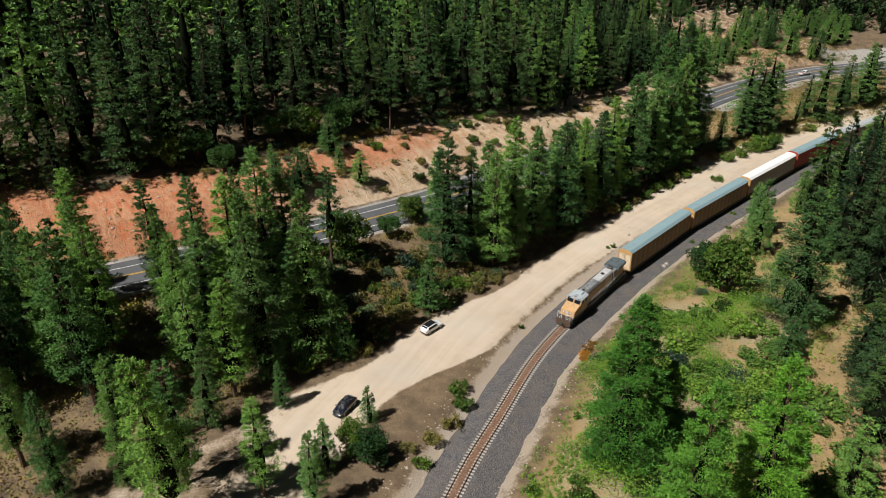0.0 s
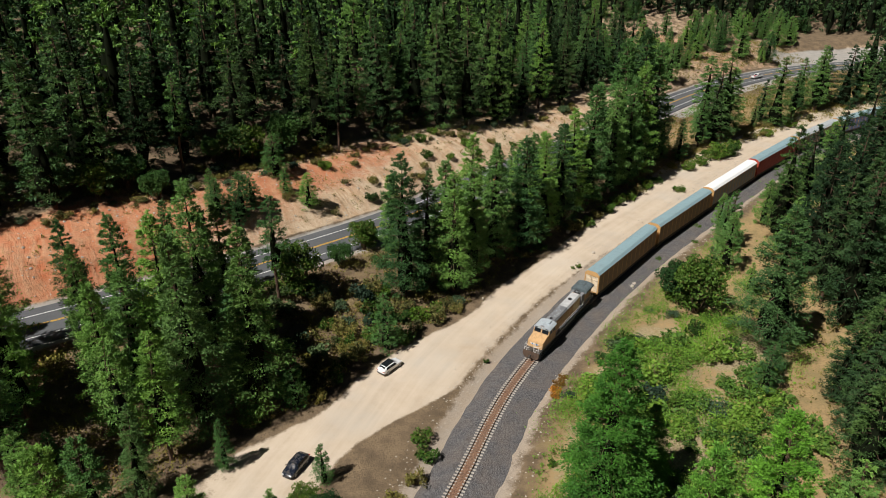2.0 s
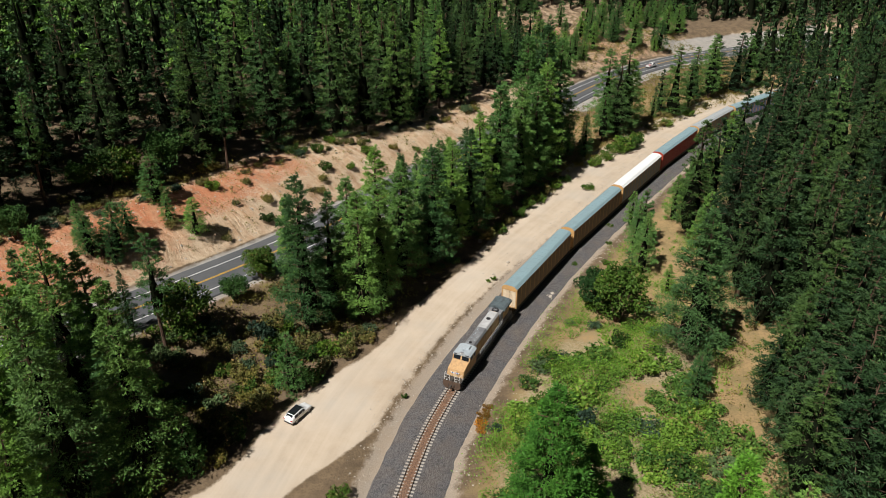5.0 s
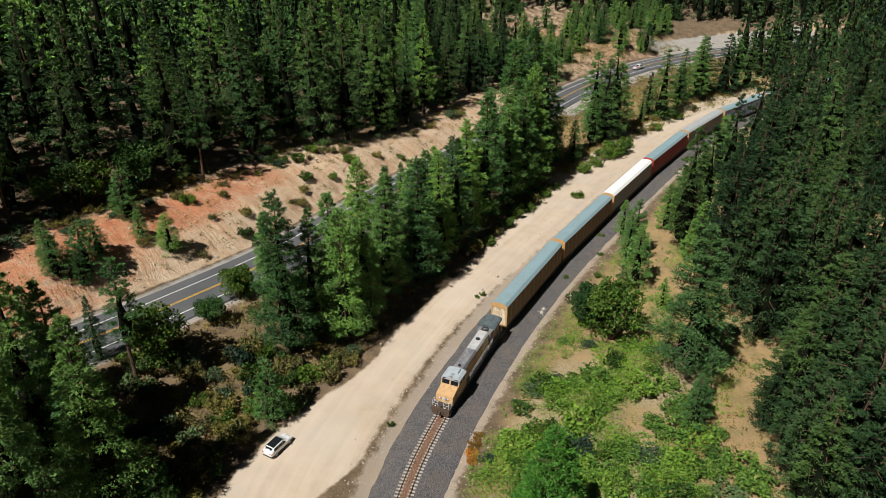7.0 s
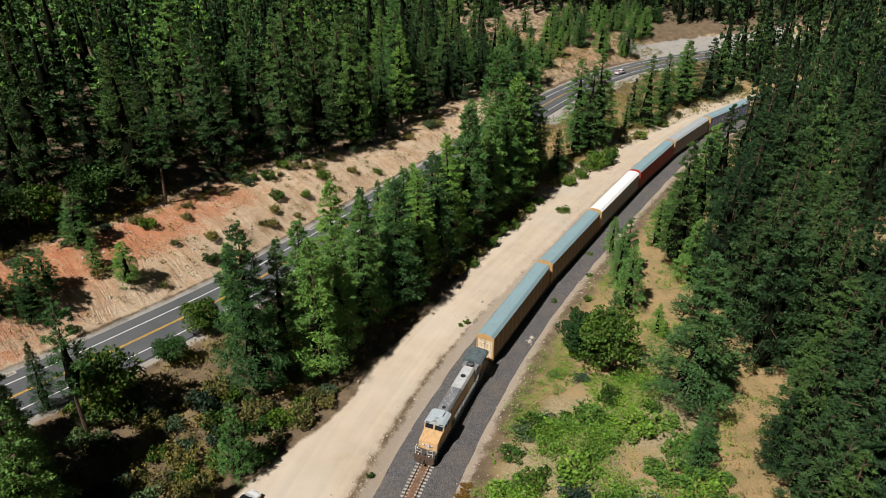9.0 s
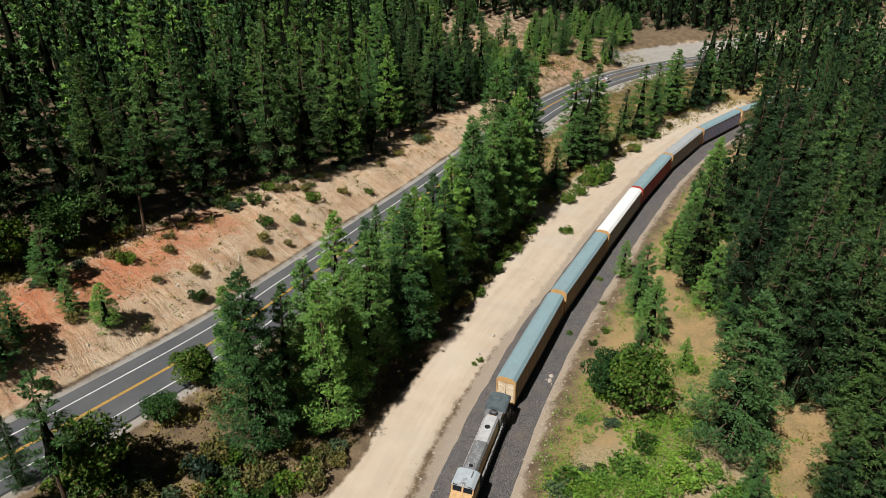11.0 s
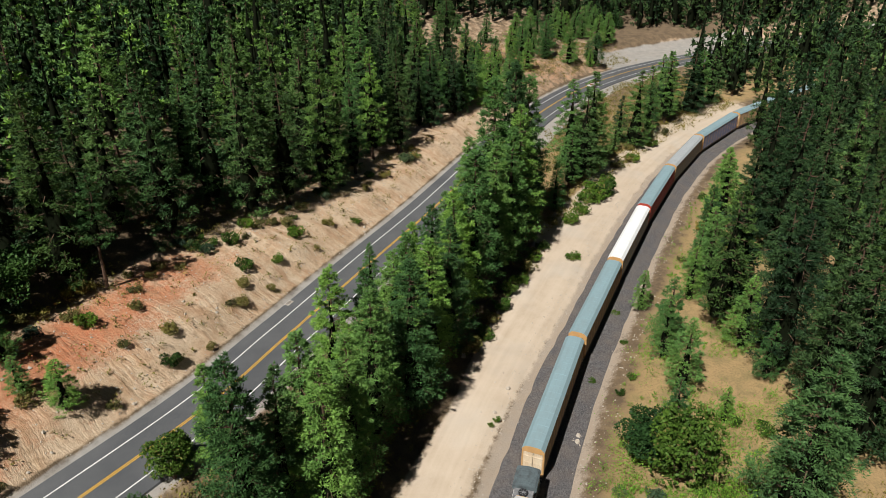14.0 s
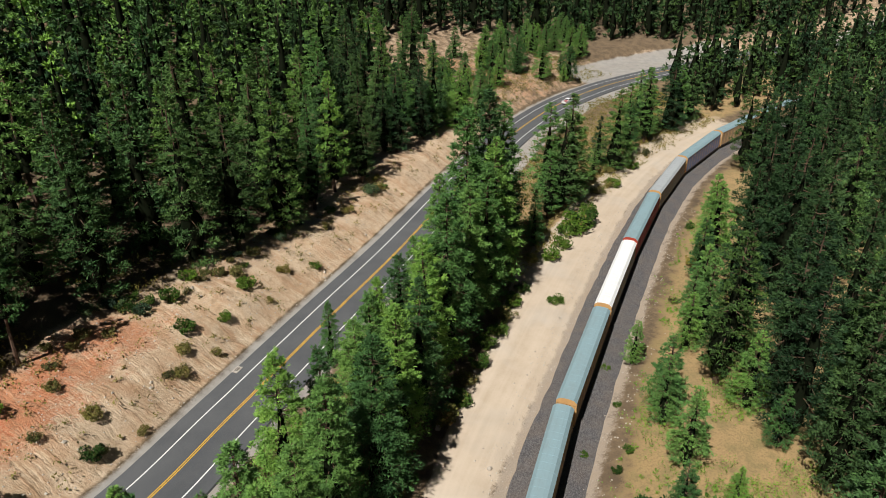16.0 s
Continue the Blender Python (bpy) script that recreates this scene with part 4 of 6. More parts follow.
def car_wheel(thing, x, y, r):
    bm = fresh()
    rod(bm, (x, y - 0.11, r), (x, y + 0.11, r), r, 24)
    bmesh.ops.bevel(bm, geom=[e for e in bm.edges if len(e.link_faces) == 2 and any(len(f.verts) > 4 for f in e.link_faces)], offset=0.04, segments=2, affect="EDGES")
    tyre = part("wheel", bm, RUBBER, thing, "black tyre")
    bm = fresh()
    out = math.copysign(1, y)
    rod(bm, (x, y + out * 0.06, r), (x, y + out * 0.118, r), r * 0.66, 20)
    for k in range(5):
        t = k * 2 * math.pi / 5
        rod(bm, (x, y + out * 0.125, r), (x + math.cos(t) * r * 0.6, y + out * 0.125, r + math.sin(t) * r * 0.6), 0.03, 5)
    part("rim", bm, RIM, tyre, "alloy rim")


def car_shell(bm, sections):
    """A body from cross-sections: rows of (x, half width, sill, belt, shoulder, half roof, roof)."""
    rings = []
    for x, w, sill, belt, mid, rw, top in sections:
        pts = [(-w * 0.93, sill), (-w, sill + 0.2), (-w, belt), (-rw * 1.05, mid), (-rw * 0.8, top), (0, top + 0.03), (rw * 0.8, top), (rw * 1.05, mid), (w, belt), (w, sill + 0.2), (w * 0.93, sill)]
        rings.append([bm.verts.new((x, a, b)) for a, b in pts])
    for p, q in zip(rings, rings[1:]):
        for i in range(len(p)):
            j = (i + 1) % len(p)
            bm.faces.new((p[i], p[j], q[j], q[i]))
    bm.faces.new(rings[0])
    bm.faces.new(rings[-1][::-1])
    bmesh.ops.recalc_face_normals(bm, faces=bm.faces)
    return bm


def quad_pane(thing, name, corners, thick, mat, label=""):
    bm = fresh()
    a, b, c = (Vector(v) for v in corners[:3])
    n = (b - a).cross(c - a).normalized() * thick
    front, back = [bm.verts.new(Vector(v) + n) for v in corners], [bm.verts.new(Vector(v) - n) for v in corners]
    bm.faces.new(front)
    bm.faces.new(back[::-1])
    for i in range(4):
        bm.faces.new((front[i], back[i], back[(i + 1) % 4], front[(i + 1) % 4]))
    bmesh.ops.recalc_face_normals(bm, faces=bm.faces)
    return part(name, bm, mat, thing, label)


def smooth_mesh(ob):
    ob.data.polygons.foreach_set("use_smooth", [True] * len(ob.data.polygons))
    m = ob.modifiers.new("round", "SUBSURF")
    m.levels = m.render_levels = 2
    return ob


def suv(paint, label, roof_glass, fast_back):
    thing = tagged(new("car"), label, "car", "parked cars")
    bm = fresh()
    tail = 1.42 if fast_back else 1.5
    car_shell(bm, [(-2.33, 0.72, 0.45, 0.80, 0.90, 0.66, 0.95), (-2.28, 0.86, 0.36, 0.98, 1.06, 0.70, 1.1), (-2.0, 0.93, 0.32, 1.02, 1.25, 0.72, 1.3), (-1.55, 0.95, 0.32, 1.02, 1.42, 0.70, tail), (-0.9, 0.95, 0.32, 1.0, 1.5, 0.70, 1.6),
                   (0.0, 0.95, 0.32, 0.98, 1.52, 0.69, 1.64), (0.45, 0.95, 0.32, 0.97, 1.44, 0.68, 1.58), (0.95, 0.95, 0.32, 0.95, 1.16, 0.72, 1.25), (1.3, 0.95, 0.32, 0.92, 1.0, 0.78, 1.05), (1.9, 0.92, 0.34, 0.82, 0.90, 0.74, 0.94),
                   (2.2, 0.84, 0.38, 0.70, 0.76, 0.68, 0.80), (2.34, 0.66, 0.44, 0.58, 0.62, 0.55, 0.65)])
    smooth_mesh(part("body", bm, paint, thing))
    quad_pane(thing, "windscreen", [(1.12, 0.62, 1.07), (1.12, -0.62, 1.07), (0.45, -0.56, 1.53), (0.45, 0.56, 1.53)], 0.035, GLASS, "dark sloping windscreen")
    quad_pane(thing, "rear_window", [(-2.1, -0.6, 1.15), (-2.1, 0.6, 1.15), (-1.62, 0.55, 1.45), (-1.62, -0.55, 1.45)], 0.045, GLASS, "dark rear window")
    if roof_glass:
        quad_pane(thing, "roof_panel", [(-1.5, -0.62, 1.55), (-1.5, 0.62, 1.55), (0.44, 0.6, 1.64), (0.44, -0.6, 1.64)], 0.06, GLASS, "black glass roof panel")
    for side in (-1, 1):
        for x0, x1, lo in ((-1.65, -0.75, 0.12), (-0.68, 0.1, 0.0), (0.16, 0.75, 0.0)):
            top1 = 1.44 if x1 < 0.5 else 1.12
            quad_pane(thing, "side_window", [(x0, side * 0.9, 1.06), (x1, side * 0.9, 1.04), (min(x1, 0.4) if x1 > 0.5 else x1, side * 0.76, 1.43), (x0 + lo, side * 0.76, 1.43)], 0.03, GLASS)
        bm = fresh()
        box(bm, -1.05, 1.05, side * 0.90 - 0.05, side * 0.90 + 0.05, 0.24, 0.42)
        part("sill", bm, PLASTIC, thing)
        bm = fresh()
        box(bm, 0.75, 0.95, side * 1.0 - 0.09, side * 1.0 + 0.09, 1.02, 1.17, 0.03)
        part("mirror", bm, paint, thing)
        bm = fresh()
        box(bm, 2.1, 2.28, side * 0.62 - 0.16, side * 0.62 + 0.16, 0.66, 0.76, 0.02)
        part("headlight", bm, LAMP, thing)
        bm = fresh()
        box(bm, -2.33, -2.22, side * 0.66 - 0.2, side * 0.66 + 0.2, 0.88, 1.0, 0.02)
        part("tail_light", bm, RED_LAMP, thing)
        for x in (-1.42, 1.42):
            car_wheel(thing, x, side * 0.84, 0.36)
    bm = fresh()
    box(bm, -2.36, -2.2, -0.75, 0.75, 0.34, 0.55, 0.03)
    box(bm, 2.18, 2.34, -0.62, 0.62, 0.34, 0.5, 0.03)
    part("bumper", bm, PLASTIC, thing)
    return thing


def pickup(label):
    thing = tagged(new("pickup_truck"), label, "pickup truck")
    bm = fresh()
    car_shell(bm, [(-0.75, 0.93, 0.5, 1.15, 1.4, 0.72, 1.6), (-0.7, 0.98, 0.45, 1.2, 1.72, 0.72, 1.84), (0.0, 0.98, 0.45, 1.2, 1.78, 0.72, 1.92), (0.75, 0.98, 0.45, 1.2, 1.74, 0.72, 1.88), (1.2, 0.98, 0.45, 1.18, 1.5, 0.76, 1.6),
                   (1.6, 0.98, 0.45, 1.14, 1.22, 0.84, 1.26), (2.4, 0.97, 0.45, 1.1, 1.18, 0.82, 1.2), (2.85, 0.93, 0.45, 1.02, 1.08, 0.8, 1.1), (2.95, 0.85, 0.5, 0.9, 0.95, 0.75, 0.98)])
    smooth_mesh(part("body", bm, CAR_WHITE, thing))
    bm = fresh()
    for y in (-0.98, 0.9):
        box(bm, -2.85, -0.72, y, y + 0.08, 0.5, 1.25)
    box(bm, -2.93, -2.84, -0.98, 0.98, 0.5, 1.25)
    box(bm, -2.85, -0.72, -0.9, 0.9, 0.5, 0.62)
    bed = part("bed", bm, CAR_WHITE, thing)
    bm = fresh()
    box(bm, -2.83, -0.75, -0.89, 0.89, 0.622, 0.66)
    part("bed_liner", bm, PLASTIC, bed, "black bed liner")
    bm = fresh()
    box(bm, -1.35, -0.85, -0.75, 0.6, 0.66, 1.2, 0.05)
    part("load", bm, RED_BOX, bed, "red box in the bed")
    quad_pane(thing, "windscreen", [(1.48, 0.72, 1.3), (1.48, -0.72, 1.3), (0.85, -0.62, 1.82), (0.85, 0.62, 1.82)], 0.04, GLASS)
    quad_pane(thing, "rear_window", [(-0.76, -0.62, 1.35), (-0.76, 0.62, 1.35), (-0.73, 0.58, 1.72), (-0.73, -0.58, 1.72)], 0.04, GLASS)
    for side in (-1, 1):
        for x0, x1 in ((-0.6, 0.15), (0.25, 1.1)):
            quad_pane(thing, "side_window", [(x0, side * 0.93, 1.26), (x1, side * 0.93, 1.26), (x1 - (0.4 if x1 > 1 else 0), side * 0.79, 1.72), (x0, side * 0.79, 1.72)], 0.03, GLASS)
        bm = fresh()
        box(bm, 1.0, 1.18, side * 1.1 - 0.11, side * 1.1 + 0.11, 1.25, 1.5, 0.03)
        part("mirror", bm, PLASTIC, thing)
        bm = fresh()
        box(bm, 2.82, 2.95, side * 0.72 - 0.15, side * 0.72 + 0.15, 0.82, 1.0, 0.02)
        part("headlight", bm, LAMP, thing)
        bm = fresh()
        box(bm, -2.96, -2.9, side * 0.9 - 0.07, side * 0.9 + 0.07, 0.8, 1.15, 0.01)
        part("tail_light", bm, RED_LAMP, thing)
        for x in (-1.9, 1.95):
            car_wheel(thing, x, side * 0.88, 0.42)
    bm = fresh()
    box(bm, 2.88, 3.05, -0.9, 0.9, 0.5, 0.72, 0.04)
    box(bm, -3.08, -2.93, -0.9, 0.9, 0.5, 0.68, 0.04)
    part("bumper", bm, RIM, thing, "bright metal bumper")
    return thing


parked = suv(CAR_WHITE, "white fastback car with black glass roof parked on sand", True, True)
parked.matrix_basis = pose(-2.1, 109.7, ground(-2.1, 109.7) + 0.03, 0, 0, 47)
dark = suv(CAR_DARK, "dark blue car parked on sand beside a small pine", False, False)
dark.matrix_basis = pose(-15.3, 87.3, ground(-15.3, 87.3) + 0.03, 0, 0, 242)
truck = pickup("white crew-cab pickup with red load on the highway")
spot, spot_run = cut_line(HIGHWAY, 566, 571)
heading = spot[-1] - spot[0]
side_way = np.array([heading[1], -heading[0]]) / np.hypot(*heading)
spot = spot[0] + side_way * 1.85
truck.matrix_basis = pose(spot[0], spot[1], float(highway_height(spot_run[0])) + 0.02, 0, 0, math.degrees(math.atan2(heading[1], heading[0])))


# ---- plants ----
def leaves(centres, along, size, rng, thin=0.5, flat=0.35, level=0.0, face=None):
    """Small diamond-shaped sprays of needles or leaves: vertices and faces. level: how far they lie flat; face: the way that they look."""
    n = len(centres)
    u = along + rng.normal(0, 0.45, (n, 3)) * (1, 1, 1 - 0.4 * level)
    u /= np.linalg.norm(u, axis=1)[:, None] + 1e-9
    v = np.cross(u, rng.normal(0, 1, (n, 3)) * (1, 1, 0.5) * (1 - 0.62 * level) + (0, 0, flat + 1.3 * level))
    if face is not None:
        v = np.cross(u, face + rng.normal(0, 0.28, (n, 3)))
    v /= np.linalg.norm(v, axis=1)[:, None] + 1e-9
    s = (size * rng.uniform(0.6, 1.4, n))[:, None]
    bend = rng.normal(0, 0.12, (n, 3)) * s
    if face is not None:
        verts = np.stack([centres + u * s, centres - u * s * 0.7 + v * s * thin + bend, centres - u * s * 0.7 - v * s * thin], 1).reshape(-1, 3)
        return verts, np.arange(3 * n).reshape(n, 3)
    verts = np.stack([centres - u * s, centres + v * s * thin + bend, centres + u * s, centres - v * s * thin + bend], 1).reshape(-1, 3)
    return verts, np.arange(4 * n).reshape(n, 4)


def conifer_shape(h, r, low, rng, count, per, size, blunt=0.75, droop=0.25, thin=0.32):
    """The sprays of a conifer's crown, in rounded tufts along its boughs, and the boughs (root, tip)."""
    k = np.arange(count)
    f = ((k + rng.uniform(0, 1, count)) / count) ** 0.84
    z = h * (low + (0.985 - low) * f)
    gap = 1.15 * h / 24 * (1.25 - 0.6 * f)
    z = np.where(f < 0.9, np.round(z / gap) * gap + rng.normal(0, 0.11 if droop < 0.2 and blunt > 0.7 else 0.3, count), z)
    turn = k * 2.39996 + rng.normal(0, 0.4, count)
    lean = 1 + 0.09 * np.sin(turn * 1.0 + rng.uniform(0, 6)) + 0.08 * np.sin(turn * 2 + f * 9)
    reach = r * np.clip((1 - f), 0.02, 1) ** blunt * np.minimum(1, 0.55 + f * 2.4) * rng.uniform(0.72, 1.14, count) * lean + 0.15
    fall = np.where(f < 0.72, -droop * (1 - f) + rng.normal(0, 0.06, count), 0.3 * (f - 0.72) * 4)
    way = np.stack([np.cos(turn), np.sin(turn), fall], 1)
    side = np.stack([-np.sin(turn), np.cos(turn), 0 * turn], 1)
    root = np.stack([0 * z, 0 * z, z], 1)
    tip = root + way * reach[:, None]
    tufts = max(1, round(per / 16))
    each = max(1, per // tufts)
    share = rng.uniform(0.22, 1.0, (count, tufts)) ** 0.6
    share[:, 0] = rng.uniform(0.9, 1.0, count)
    fan = rng.normal(0, 1, (count, tufts)) * (0.2 * reach + 0.1)[:, None] * (1.2 - share * 0.8)
    c = root[:, None] + way[:, None] * (reach[:, None] * share)[..., None] + side[:, None] * fan[..., None]
    c[..., 2] += rng.normal(0, 1, (count, tufts)) * 0.11 - 0.25 * np.abs(fan) + 0.14 * reach[:, None] * (share - 0.5) * share
    wide = (1 if h > 15 else 0.62) * (0.3 + size * 0.75 + 0.035 * reach)[:, None] * rng.uniform(0.65, 1.35, (count, tufts)) * np.clip(1.15 - 0.62 * f, 0.45, 1)[:, None]
    d = rng.normal(0, 1, (count, tufts, each, 3)) + (0, 0, 0.55)
    d /= np.linalg.norm(d, axis=3)[..., None]
    at = c[:, :, None] + d * wide[..., None, None] * (1, 1, 0.62) * rng.uniform(0.7, 1.05, (count, tufts, each, 1))
    face = d * (1, 1, 1.1) + (0, 0, 0.3) + way[:, None, None] * (0.25, 0.25, 0)
    keep = rng.uniform(0, 1, (count, tufts)) < np.clip(reach / r * 1.7, 0.3, 1)[:, None]
    at, face = at[keep].reshape(-1, 3), face[keep].reshape(-1, 3)
    out = (d + way[:, None, None] * 0.55 + (0, 0, 0.15))[keep].reshape(-1, 3)
    look_up = np.cross(out, np.cross(face + rng.normal(0, 0.25, face.shape), out))
    verts, faces = leaves(at, out, size, rng, thin, 0.35, 0.0, look_up)
    # a closed inner mass for old twigs, near-black to paint the crown's shade
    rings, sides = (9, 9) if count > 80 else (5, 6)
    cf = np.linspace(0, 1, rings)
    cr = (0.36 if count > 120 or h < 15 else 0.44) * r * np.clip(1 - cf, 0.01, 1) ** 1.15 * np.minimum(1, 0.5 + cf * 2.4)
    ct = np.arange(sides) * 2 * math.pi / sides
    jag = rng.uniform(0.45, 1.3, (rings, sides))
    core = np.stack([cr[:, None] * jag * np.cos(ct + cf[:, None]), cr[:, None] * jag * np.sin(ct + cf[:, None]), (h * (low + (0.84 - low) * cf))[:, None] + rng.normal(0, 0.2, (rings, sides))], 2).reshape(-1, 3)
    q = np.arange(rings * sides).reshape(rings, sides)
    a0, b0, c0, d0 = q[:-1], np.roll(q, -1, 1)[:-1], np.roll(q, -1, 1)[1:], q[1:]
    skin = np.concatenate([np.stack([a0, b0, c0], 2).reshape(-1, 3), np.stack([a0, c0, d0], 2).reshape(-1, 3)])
    return np.concatenate([verts, core]), np.concatenate([faces, skin + len(verts)]), root, tip


def stick(a, b, ra, rb, sides=5):
    a, b = np.array(a, float), np.array(b, float)
    d = b - a
    d /= np.linalg.norm(d) + 1e-9
    p = np.cross(d, (0.3, 0.5, 0.81))
    p /= np.linalg.norm(p) + 1e-9
    q = np.cross(d, p)
    t = np.arange(sides) * 2 * math.pi / sides
    ring = np.cos(t)[:, None] * p + np.sin(t)[:, None] * q
    verts = np.concatenate([a + ring * ra, b + ring * rb])
    return verts, [(i, (i + 1) % sides, sides + (i + 1) % sides, sides + i) for i in range(sides)]


def joined(pieces):
    verts, faces, base = [], [], 0
    for v, f in pieces:
        verts.append(np.asarray(v))
        faces += [tuple(i + base for i in face) for face in f]
        base += len(v)
    return np.concatenate(verts), faces


def trunk_mesh(h, rng, root, tip, radius):
    pieces, last, at = [], np.zeros(3) - (0, 0, 0.6), radius * 1.25
    for i in range(1, 7):
        nxt = np.array([*(rng.normal(0, 0.006, 2) * h), h * 0.97 * i / 6])
        size = radius * (1 - i / 6.2) + 0.02
        pieces.append(stick(last, nxt, at, size, 7))
        last, at = nxt, size
    for a, b in list(zip(root, tip))[::2]:
        pieces.append(stick(a, a + (b - a) * 0.8, 0.05 + 0.012 * np.linalg.norm(b - a), 0.015, 3))
    # dead stubs below the crown
    for i in range(7):
        z, t = h * rng.uniform(0.06, 0.3), rng.uniform(0, 6.3)
        pieces.append(stick((0, 0, z), (math.cos(t) * 1.1, math.sin(t) * 1.1, z - 0.15), 0.04, 0.012, 3))
    return joined(pieces)


def core_faces(count):
    """How many faces the inner mass of a crown has."""
    return 8 * 9 * 2 if count > 80 else 4 * 6 * 2


def mesh_of(name, verts, faces, mat, inner=None):
    """A mesh from arrays of vertices and of faces that have all as many corners."""
    me = bpy.data.meshes.new(name)
    n, k = np.shape(faces)
    me.vertices.add(len(verts))
    me.vertices.foreach_set("co", np.ascontiguousarray(verts, np.float32).ravel())
    me.loops.add(k * n)
    me.loops.foreach_set("vertex_index", np.ascontiguousarray(faces, np.int32).ravel())
    me.polygons.add(n)
    me.polygons.foreach_set("loop_start", np.arange(0, k * n, k, dtype=np.int32))
    me.materials.append(mat)
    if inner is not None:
        me.materials.append(CROWN_SHADE)
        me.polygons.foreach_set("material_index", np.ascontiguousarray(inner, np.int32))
    me.update(calc_edges=True)
    return me


TREE_KINDS = {
    # kind: height, radius, crown's foot, boughs, sprays a bough, spray, bluntness, droop, leaf, category, label
    "fir": (24.0, 4.3, 0.05, 165, 144, 0.178, 0.74, 0.3, LEAF_FIR, "fir tree", "tall dark green conical fir with a dense ragged crown"),
    "pine": (24.0, 4.2, 0.06, 172, 144, 0.178, 0.6, 0.16, LEAF_PINE, "pine tree", "tall green pine with dense clumped needles and a straight trunk"),
    "open_pine": (24.0, 3.7, 0.2, 118, 144, 0.18, 0.5, 0.1, LEAF_PINE, "pine tree", "tall open pine with clumps of needles and a bare lower trunk"),
    "spreading_pine": (24.0, 4.8, 0.09, 165, 144, 0.19, 0.76, 0.13, LEAF_FIR, "pine tree", "broad green pine with flat layered boughs beside the clearing"),
    "bright_pine": (24.0, 5.0, 0.03, 230, 208, 0.155, 0.66, 0.1, LEAF_BRIGHT, "pine tree", "bushy bright green conifer clothed to the ground in the meadow"),
    "bare_pine": (22.0, 2.8, 0.40, 60, 84, 0.21, 0.4, 0.05, LEAF_PINE, "pine tree", "slender pine with a long bare trunk and thin crown"),
    "young": (10.0, 2.5, 0.04, 120, 96, 0.125, 0.7, 0.0, LEAF_PINE, "pine tree", "young bushy green pine clothed in needles to the ground"),
    # the next two kinds carry forest shade in their needle colour
    "shaded_fir": (24.0, 4.5, 0.04, 112, 80, 0.225, 0.8, 0.34, LEAF_SHADED, "fir tree", "dark blue-green fir with drooping boughs, forest shade in its colour"),
    "shaded_pine": (24.0, 4.2, 0.10, 92, 80, 0.225, 0.56, 0.14, LEAF_SHADED, "pine tree", "tall dark green pine at the forest's edge, shade in its colour"),
    "hill_fir": (24.0, 4.2, 0.05, 120, 80, 0.225, 0.8, 0.3, LEAF_FIR, "fir tree", "dark green columnar fir at the forest's edge"),
    "hill_pine": (24.0, 4.0, 0.12, 112, 80, 0.225, 0.66, 0.14, LEAF_PINE, "pine tree", "green columnar pine with clumped needles at the forest's edge"),
}


def tree_thing(kind, rng):
    h, r, low, count, per, size, blunt, droop, leaf, category, label = TREE_KINDS[kind]
    verts, faces, root, tip = conifer_shape(h, r, low, rng, count, per, size, blunt, droop)
    tv, tf = trunk_mesh(h, rng, root, tip, 0.013 * h + 0.03)
    thing = tagged(new("pine_tree" if "fir" not in kind else "fir_tree"), label, category, "conifers of the valley")
    part("trunk", raw("trunk", tv, tf, BARK), None, thing)
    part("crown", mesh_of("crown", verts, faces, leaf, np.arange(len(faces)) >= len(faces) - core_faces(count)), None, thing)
    return thing, h


def broad_shape(r, h, rng, blobs, per, size):
    """A broad crown of leaf clumps round several heads."""
    c = rng.normal(0, 1, (blobs, 3))
    c /= np.linalg.norm(c, axis=1)[:, None]
    c *= (rng.uniform(0.25, 0.85, blobs) ** 0.6)[:, None]
    c = c * (r, r, h * 0.42) + (0, 0, h * 0.55)
    size_of = rng.uniform(0.22, 0.42, blobs) * r
    p = rng.normal(0, 1, (blobs, per, 3))
    p /= np.linalg.norm(p, axis=2)[..., None]
    p *= (rng.uniform(0.55, 1.05, (blobs, per)) ** 0.5)[..., None]
    at = (c[:, None] + p * size_of[:, None, None] * (1, 1, 0.75)).reshape(-1, 3)
    keep = at[:, 2] > 0.02 * h
    verts, faces = leaves(at[keep], p.reshape(-1, 3)[keep] * 0.6 + rng.normal(0, 0.5, (keep.sum(), 3)), size, rng, 0.62, 0.2)
    return verts, faces, c


def broad_thing(name, r, h, rng, blobs, per, size, leaf, label, category, group):
    verts, faces, heads = broad_shape(r, h, rng, blobs, per, size)
    pieces = [stick((0, 0, -0.3), c * (0.8, 0.8, 0.9), 0.02 * h + 0.03, 0.02, 4) for c in heads[:9]]
    thing = tagged(new(name), label, category, group)
    v, f = joined(pieces)
    part("stem", raw("stem", v, f, BARK), None, thing)
    part("crown", mesh_of("crown", verts, faces, leaf), None, thing)
    return thing


PLACED = []     # plan places of trees, to keep the scattered ones clear of them
STOCK = {}


def stock(kind):
    if kind not in STOCK:
        rng = np.random.default_rng(len(STOCK) * 7 + 3)
        STOCK[kind] = [tree_thing(kind, rng) for _ in range(3)]
        for thing, _ in STOCK[kind]:
            thing["spare"] = 1
    return STOCK[kind]


def plant(kind, x, y, height, rng, wide=1.0):
    made = stock(kind)
    thing, h = made[int(rng.integers(len(made)))]
    s = height / h
    m = pose(x, y, ground(x, y) - 0.15, rng.normal(0, 1.2), rng.normal(0, 1.2), rng.uniform(0, 360)) @ Matrix.Diagonal((s * wide, s * wide, s, 1))
    if "spare" in thing:
        del thing["spare"]
        thing.matrix_basis = m
    else:
        thing = copy_thing(thing, m)
        thing.matrix_basis = m
    PLACED.append((x, y))
    return thing


rng = np.random.default_rng(11)
